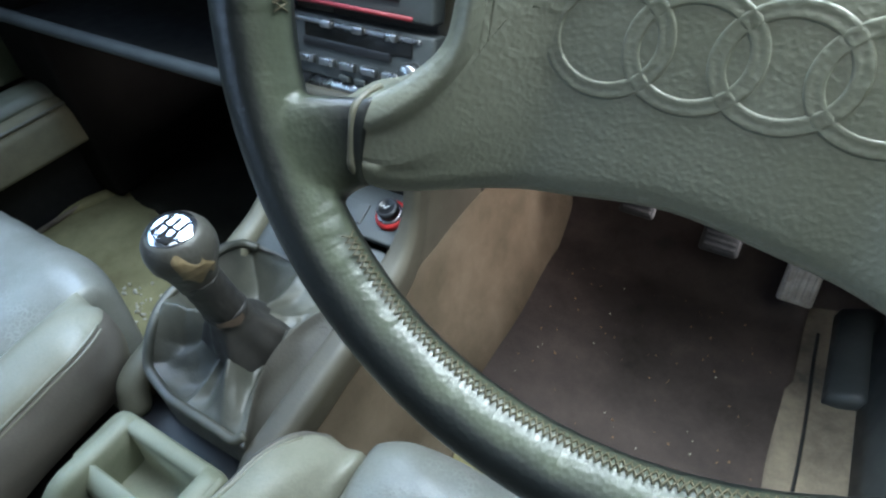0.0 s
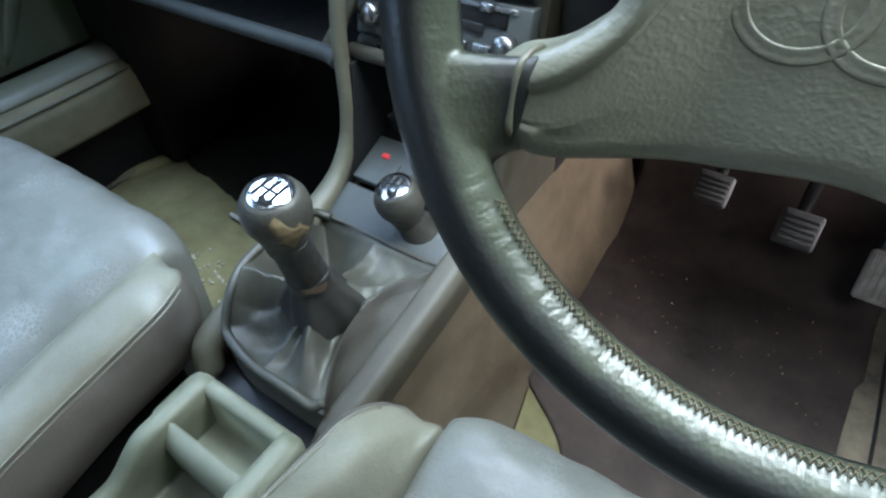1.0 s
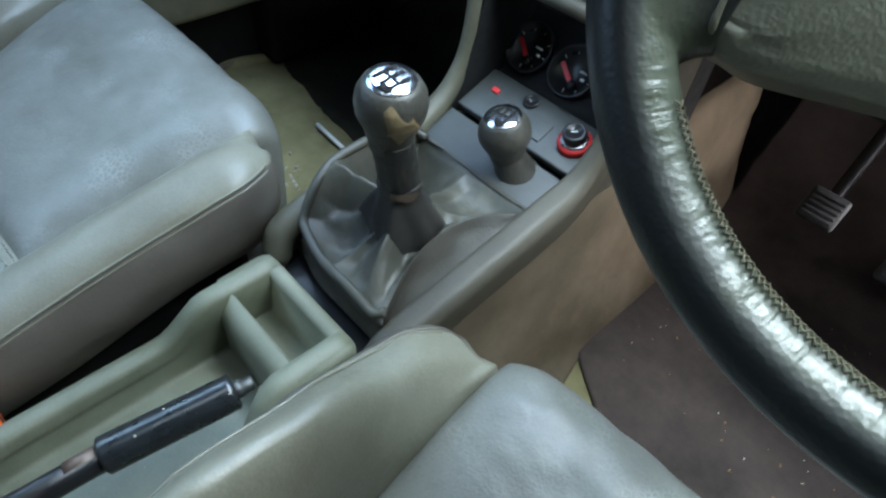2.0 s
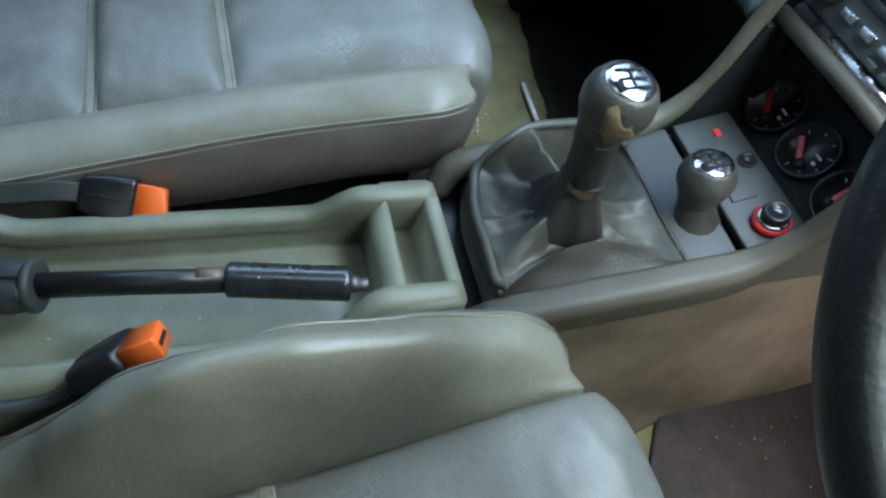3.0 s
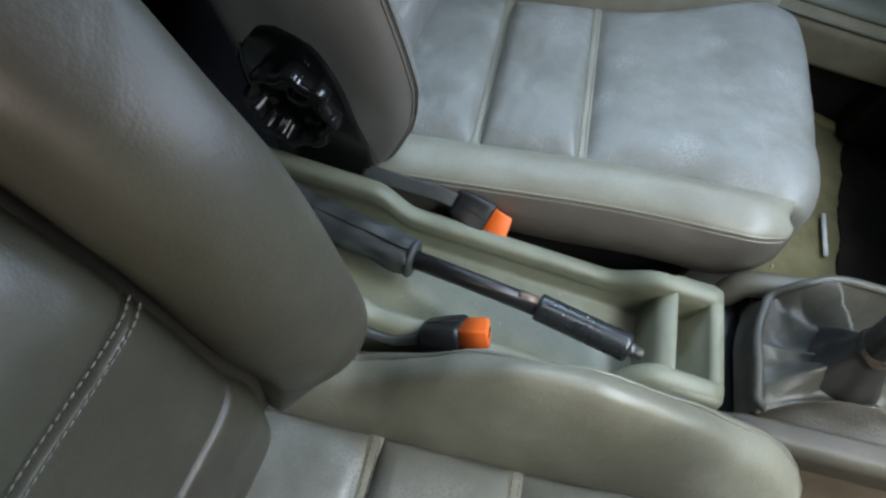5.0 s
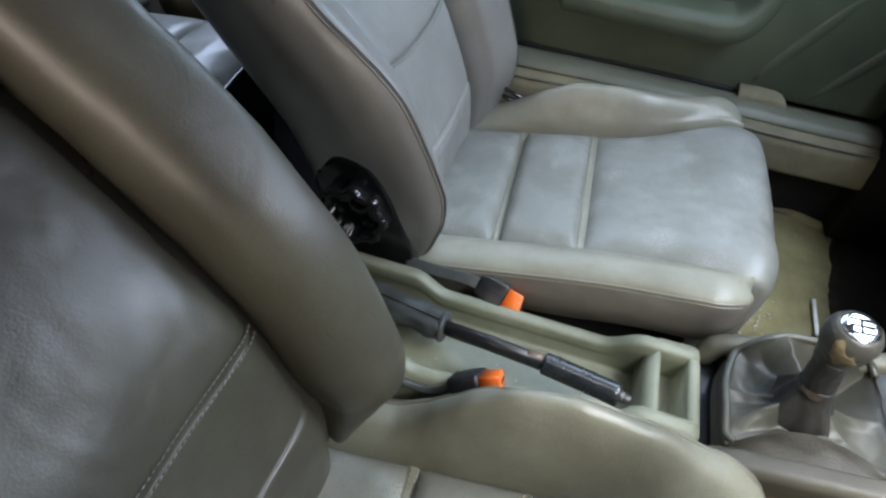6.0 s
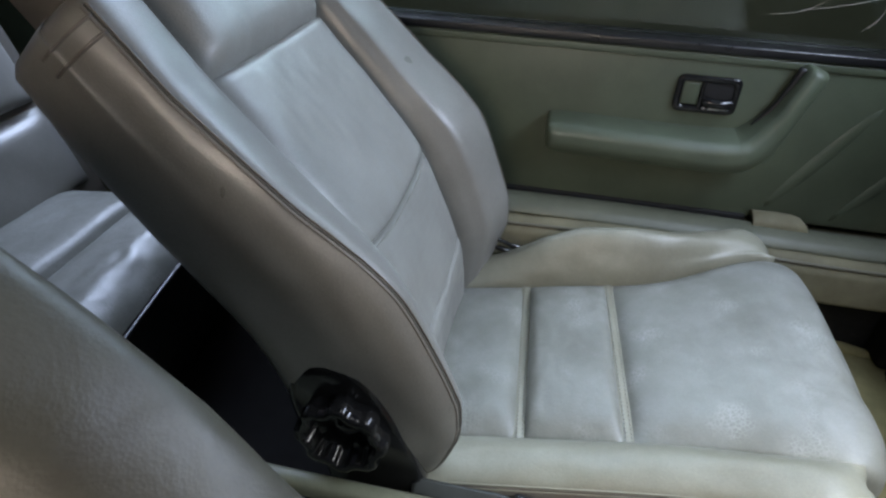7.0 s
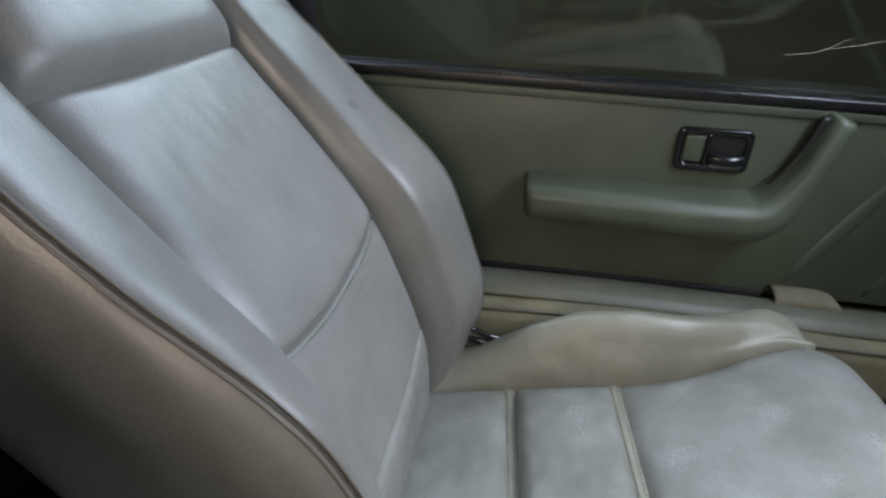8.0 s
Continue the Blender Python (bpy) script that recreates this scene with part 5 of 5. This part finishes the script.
def radio():
    m = Matrix.Translation((0, 0.622, 0.547)) @ Matrix.Rotation(radians(-14), 4, "X")
    r = thing("radio", "dark cassette radio with silver trim and rows of buttons", "radio", m.translation)
    at = lambda x, z, y=-0.002: m @ Matrix.Translation((x, y, z))
    part("fascia", box((0.186, 0.02, 0.056), at(0, 0, 0.006), 0.003), CONSOLE_DARK, r)
    part("trim_bar", tube([at(-0.088, -0.034).translation, at(0.088, -0.034).translation], 0.006, 12), STEEL, r, "silver trim bar")
    part("tuner_window", box((0.12, 0.003, 0.014), at(0.012, 0.014, -0.004), 0.001), BLACK_GLOSS, r)
    for k in range(5):
        part("button", box((0.017, 0.006, 0.007), at(-0.045 + 0.024 * k, -0.012, -0.006), 0.0012), STEEL, r, "silver push button")
    for k in range(4):
        part("button", box((0.012, 0.006, 0.006), at(0.0 + 0.018 * k, -0.0235, -0.006), 0.0012), RUBBER_GREY, r)
    for x in (-0.072, 0.074):
        part("knob", lathe([(0.0105, 0), (0.011, 0.009), (0.0095, 0.012), (0.0, 0.012)], at(x, -0.006, -0.004) @ Matrix.Rotation(radians(90), 4, "X"), 24), STEEL, r, "ribbed silver knob")
    part("silver_strip", box((0.16, 0.003, 0.004), at(0, 0.0225, -0.005), 0.001), STEEL, r, "silver strip")
    for k in range(3):
        part("slider", box((0.012, 0.007, 0.007), at(-0.02 + 0.036 * k, 0.0225, -0.007), 0.0015), STEEL, r)
    part("cassette_slot", box((0.1, 0.004, 0.008), at(0.0, 0.004, -0.0045), 0.001), BLACK, r)


radio()
vent = thing("heater_panel", "dark heater panel above the radio with a red line", "heater panel", (0, 0.68, 0.57))
part("fascia", box((0.186, 0.02, 0.062), Matrix.Translation((0, 0.64, 0.613)) @ Matrix.Rotation(radians(-14), 4, "X"), 0.003), CONSOLE_DARK, vent)
part("red_line", box((0.15, 0.003, 0.0035), Matrix.Translation((0, 0.620, 0.590)) @ Matrix.Rotation(radians(-14), 4, "X"), 0), DULL_RED, vent)
for k in range(3):
    part("slider_slot", box((0.12, 0.003, 0.004), Matrix.Translation((0, 0.626 + 0.003 * k, 0.602 + 0.012 * k)) @ Matrix.Rotation(radians(-14), 4, "X"), 0), BLACK, vent)


# ---- driver's footwell ----
def footwell_sheet():
    def fn(u, v):
        y = 0.47 + 0.62 * v
        left = 0.127 + 0.10 * (1 - step(0.49, 0.60, y)) + 0.005 * noise.noise((0, 26 * y, 0)) + 0.003 * noise.noise((0, 70 * y, 3))
        x = left + (0.482 - left) * u
        z = 0.156 + along(((0.47, 0), (0.86, 0.0), (0.93, 0.03), (1.09, 0.225)), y) + folds((x, y, 0), 0.006, 9)
        return Vector((x, y, z))
    bm = grid(fn, 40, 90)
    geom = bmesh.ops.extrude_face_region(bm, geom=bm.faces[:])["geom"]
    bmesh.ops.translate(bm, vec=(0, 0, -0.007), verts=[v for v in geom if isinstance(v, bmesh.types.BMVert)])
    tagged(part("footwell_sheet", bm, MAT_DARK, None, "dark brown worn floor mat dusted with crumbs"), category="floor mat")


footwell_sheet()


# the dash's shade on the carpet, laid as a nearly black sheet
def passenger_footwell_shade():
    def fn(u, v):
        x, y = -0.15 - 0.452 * u, 0.596 + 0.48 * v + (0.05 * u * u + 0.010 * noise.noise((7 * u, 0, 2)) + 0.004 * noise.noise((31 * u, 0, 5))) * (1 - v)
        return Vector((x, y, 0.153 + along(((0.5, 0), (0.86, 0), (0.95, 0.045), (1.09, 0.225)), y) + folds((x, y, 3), 0.004, 8)))
    bm = grid(fn, 60, 24)
    geom = bmesh.ops.extrude_face_region(bm, geom=bm.faces[:])["geom"]
    bmesh.ops.translate(bm, vec=(0, 0, -0.005), verts=[v for v in geom if isinstance(v, bmesh.types.BMVert)])
    tagged(part("footwell_sheet", bm, FOOTWELL_SHADE, None, "nearly black sheet standing for the dash's shade on the carpet"), category="floor mat")


passenger_footwell_shade()
ridge = tube(smooth_line([(-0.684, 0.467, 0.1455), (-0.648, 0.587, 0.1465), (-0.622, 0.686, 0.1455)], 8), lambda t: 0.004 + 0.009 * math.sin(math.pi * t), 12)
tagged(part("carpet_fold", ridge, CARPET, None, "low fold in the olive carpet"), category="carpet", kind="structure")
tagged(part("carpet_binding", tube([(-0.648, 0.15 + 0.05 * k, 0.153 + 0.001 * math.sin(k)) for k in range(10)], 0.0045, 8), KICK, None, "pale bound edge of the floor carpet"), category="carpet", kind="structure")


def pedal(x, y, z, w, h, tilt, label, mat, lengthwise=False):
    m = Matrix.Translation((x, y, z)) @ Matrix.Rotation(radians(tilt), 4, "X")
    p = thing("pedal", label, "pedal", (x, y, z), "foot pedals")
    pad = part("pad", box((w, h, 0.014), m, 0.006, segments=3), mat, p, "ribbed pad")
    for k in range(5):
        if lengthwise:
            rib = box((w * 0.10, h * 0.86, 0.004), m @ Matrix.Translation((w * (-0.36 + 0.18 * k), 0, 0.008)), 0.001)
        else:
            rib = box((w * 0.78, h * 0.09, 0.004), m @ Matrix.Translation((0, h * (-0.32 + 0.16 * k), 0.008)), 0.001)
        part("rib", rib, mat, pad)
    part("arm", tube(smooth_line([m @ Vector((0, h * 0.2, -0.006)), m @ Vector((0, h * 0.6, -0.05)), (x, y + 0.12, z + 0.18), (x, y + 0.13, z + 0.35)], 6), 0.008, 10), BLACK, p)


PEDAL = material("worn pedal rubber", (0.085, 0.085, 0.088), 0.6, col2=(0.03, 0.03, 0.032), scale=40)
PEDAL_PALE = material("pale worn pedal", (0.36, 0.33, 0.30), 0.5, col2=(0.16, 0.14, 0.12), scale=50)
pedal(0.245, 0.862, 0.287, 0.046, 0.042, 48, "black rubber clutch pedal, worn smooth", PEDAL)
pedal(0.353, 0.862, 0.268, 0.048, 0.046, 48, "black rubber brake pedal, worn smooth", PEDAL)
pedal(0.452, 0.853, 0.246, 0.040, 0.062, 50, "pale worn ribbed accelerator pedal", PEDAL_PALE, True)


# ---- passenger door ----
def passenger_door():
    door = thing("door_1", "green vinyl passenger door with a padded armrest, closed", "door", (-0.71, 0.1, 0.36), kind="structure")
    part("door_panel", span((-0.76, -0.34, 0.362), (-0.712, 0.78, 0.642), 0.004), DOOR, door, "green grained vinyl panel")
    part("lower_edge", span((-0.722, -0.34, 0.356), (-0.706, 0.362, 0.368), 0.003), BLACK_SOFT, door, "black seal under the panel")
    part("belt_strip", span((-0.75, -0.36, 0.642), (-0.706, 0.78, 0.656), 0.003), BLACK, door, "black window strip")
    part("belt_strip_edge", span((-0.714, -0.35, 0.628), (-0.7085, 0.78, 0.640), 0.002), DOOR, door)
    part("door_frame", span((-0.775, -0.36, 0.10), (-0.76, 0.8, 0.655), 0.003), BLACK_SOFT, door)
    # armrest sweeping up into the pull handle
    path = smooth_line([(-0.693, -0.012, 0.493), (-0.690, 0.02, 0.494), (-0.688, 0.15, 0.492), (-0.686, 0.27, 0.492), (-0.686, 0.315, 0.503), (-0.688, 0.345, 0.545), (-0.691, 0.368, 0.60), (-0.695, 0.382, 0.636)], 8)
    rings = []
    for i, c in enumerate(path):
        t = i / (len(path) - 1)
        a, b = path[max(i - 1, 0)], path[min(i + 1, len(path) - 1)]
        tg = (b - a).normalized()
        w = Vector((1, 0, 0)).cross(tg).normalized()
        half = along(((0, 0.014), (0.012, 0.023), (0.035, 0.029), (0.08, 0.0315), (0.5, 0.032), (0.62, 0.029), (0.76, 0.019), (0.97, 0.0175), (1, 0.012)), t)
        deep = along(((0, 0.010), (0.012, 0.022), (0.04, 0.032), (0.09, 0.037), (0.55, 0.039), (0.68, 0.03), (0.97, 0.019), (1, 0.010)), t)
        rings.append([c + Vector((deep * p, 0, 0)) + w * (half * q) for p, q in ((q.x, q.y) for q in rounded([(-1.1, -0.86, 0), (0.62, -1, 0), (1, -0.35, 0), (0.98, 0.34, 0), (0.72, 0.72, 0), (-1.1, 1, 0)], 0.34, 5))])
    part("armrest", loft(rings), DOOR, door, "padded armrest sweeping up into a pull handle")
    # black tube stands for the shade between pull handle and panel
    part("handle_shadow_gap", tube(smooth_line([(-0.700, 0.318, 0.535), (-0.700, 0.345, 0.58), (-0.700, 0.362, 0.634)], 6), 0.006, 8), BLACK, door)
    # inner release in its bezel
    def fr(x, g, y0=0.187, y1=0.286, z0=0.546, z1=0.606):
        return [Vector((x, q.x, q.y)) for q in rounded([(y0 + g, z0 + g, 0), (y1 - g, z0 + g, 0), (y1 - g, z1 - g, 0), (y0 + g, z1 - g, 0)], 0.012 - 0.4 * g, 4)]
    bez = part("release_bezel", loft([fr(-0.714, 0), fr(-0.707, 0.0), fr(-0.7055, 0.002), fr(-0.7055, 0.008), fr(-0.709, 0.010), fr(-0.7125, 0.011)]), BLACK_GLOSS, door, "black recessed release bezel")
    part("release_flap", box((0.005, 0.027, 0.036), Matrix.Translation((-0.7095, 0.211, 0.576)), 0.003), DOOR, bez, "green vinyl flap")
    part("release_divider", box((0.008, 0.006, 0.044), Matrix.Translation((-0.7085, 0.2285, 0.576)), 0.002), BLACK_GLOSS, bez)
    part("release_cavity", box((0.004, 0.046, 0.044), Matrix.Translation((-0.7105, 0.254, 0.576)), 0.002), BLACK_SOFT, bez)
    part("release_lever", tube(smooth_line([(-0.708, 0.234, 0.566), (-0.7035, 0.245, 0.565), (-0.7025, 0.262, 0.564), (-0.707, 0.276, 0.564)], 6), 0.0085, 12, flat=1.0), BLACK_GLOSS, bez, "black release lever")
    part("lever_edge", box((0.003, 0.042, 0.003), Matrix.Translation((-0.703, 0.254, 0.555)), 0.001), STEEL, bez)
    # moulded ridges ahead of the handle
    for (y0, z0), (y1, z1) in (((0.385, 0.385), (0.50, 0.58)), ((0.497, 0.372), (0.655, 0.60))):
        part("moulded_ridge", tube([(-0.7325, y0 + (y1 - y0) * k / 10, z0 + (z1 - z0) * k / 10) for k in range(11)], lambda t: 0.0205 + 0.0035 * math.sin(math.pi * t), 28), DOOR, door)
    win = thing("window_1", "dusty closed side window above the passenger door", "window", (-0.73, 0.1, 0.66), kind="structure")
    bm = loft([[Vector((-0.735 + 0.12 * (z - 0.66) / 0.5, y, z)) for z in (0.65, 0.8, 1.0, 1.165)] + [Vector((-0.732 + 0.12 * (z - 0.66) / 0.5, y, z)) for z in (1.165, 1.0, 0.8, 0.65)] for y in (-0.36, 0.2, 0.72)])
    pane = part("pane", bm, GLASS, win, "", False)
    pane.visible_shadow = False


passenger_door()
web = thing("cobweb", "pale torn cobweb strands stuck to the dusty window", "cobweb", (-0.722, 0.40, 0.71))
for pts in ([(0.33, 0.714), (0.371, 0.722), (0.419, 0.735), (0.45, 0.748)], [(0.422, 0.691), (0.436, 0.705), (0.441, 0.728), (0.444, 0.75)], [(0.426, 0.694), (0.438, 0.715), (0.437, 0.74)], [(0.29, 0.705), (0.33, 0.712), (0.36, 0.731)]):
    line = smooth_line([(-0.7195 + 0.24 * (z - 0.66), y, z) for y, z in pts], 6)
    part("strand", tube(line, 0.00035, 5), DUST, web)
flap = [(-0.714, 0.378), (-0.704, 0.384), (-0.690, 0.386), (-0.676, 0.379), (-0.668, 0.368), (-0.671, 0.365), (-0.679, 0.373), (-0.690, 0.379), (-0.703, 0.378), (-0.712, 0.372)]
taper = lambda x: 0.030 + 0.35 * (x + 0.714)
block = part("sill_clip", loft([[Vector((x, 0.404 + g * taper(x) + 0.006 * (x + 0.69) / 0.02, z - 0.0012 * abs(g))) for x, z in flap] for g in (-1, -0.94, -0.5, 0, 0.5, 0.94, 1)]), SILL, None, "cream plastic flap folded over the sill trim")
tagged(block, category="trim clip")
tagged(part("backdrop", span((-2.6, -3, 0.0), (-2.55, 3, 2.6), 0.0), OUTSIDE, None, "dark backdrop wall outside the window, glowing faintly"), category="wall", kind="structure")


# ---- loose small things ----
stick = part("paper_stick", tube([(-0.402, 0.580, 0.158), (-0.36, 0.578, 0.158), (-0.318, 0.576, 0.158)], 0.0035, 10), WHITE, None, "white paper stick lying on the carpet")
tagged(stick, category="paper stick")


def crumbs(name, label, count, place, size, mat=DUST):
    bm = bmesh.new()
    for _ in range(count):
        x, y, z = place()
        s = size * random.uniform(0.4, 1.5)
        m = Matrix.Translation((x, y, z)) @ Euler((random.random() * 6, random.random() * 6, random.random() * 6)).to_matrix().to_4x4() @ Matrix.Diagonal((s, s * random.uniform(0.4, 1), s * 0.4, 1))
        bmesh.ops.create_icosphere(bm, subdivisions=1, radius=1, matrix=m)
    tagged(part(name, bm, mat, None, label), category="debris", kind="stuff")


crumbs("mat_grit", "brown grit and leaf crumbs on the dark mat", 75, lambda: (random.uniform(0.17, 0.47), 0.84 - 0.30 * random.random() ** 1.4, 0.160), 0.0014, RUST)
crumbs("mat_crumbs", "pale crumbs scattered over the dark mat", 14, lambda: (random.uniform(0.17, 0.47), random.uniform(0.55, 0.84), 0.160), 0.0014)
crumbs("carpet_flakes", "pale flakes on the carpet before the passenger seat", 40, lambda: (random.gauss(-0.345, 0.04), random.gauss(0.478, 0.018), 0.150), 0.0045)
crumbs("console_dust", "specks of dust on the console", 14, lambda: (random.uniform(-0.045, 0.045), random.uniform(-0.02, 0.24), 0.2592), 0.0011)
crumbs("console_crumbs", "pale crumbs and leaf bits between seat and console", 36, lambda: (random.uniform(-0.104, -0.090), random.uniform(0.24, 0.34), 0.262 + 0.35 * max(0.0, random.uniform(-0.05, 0.05))), 0.0017)
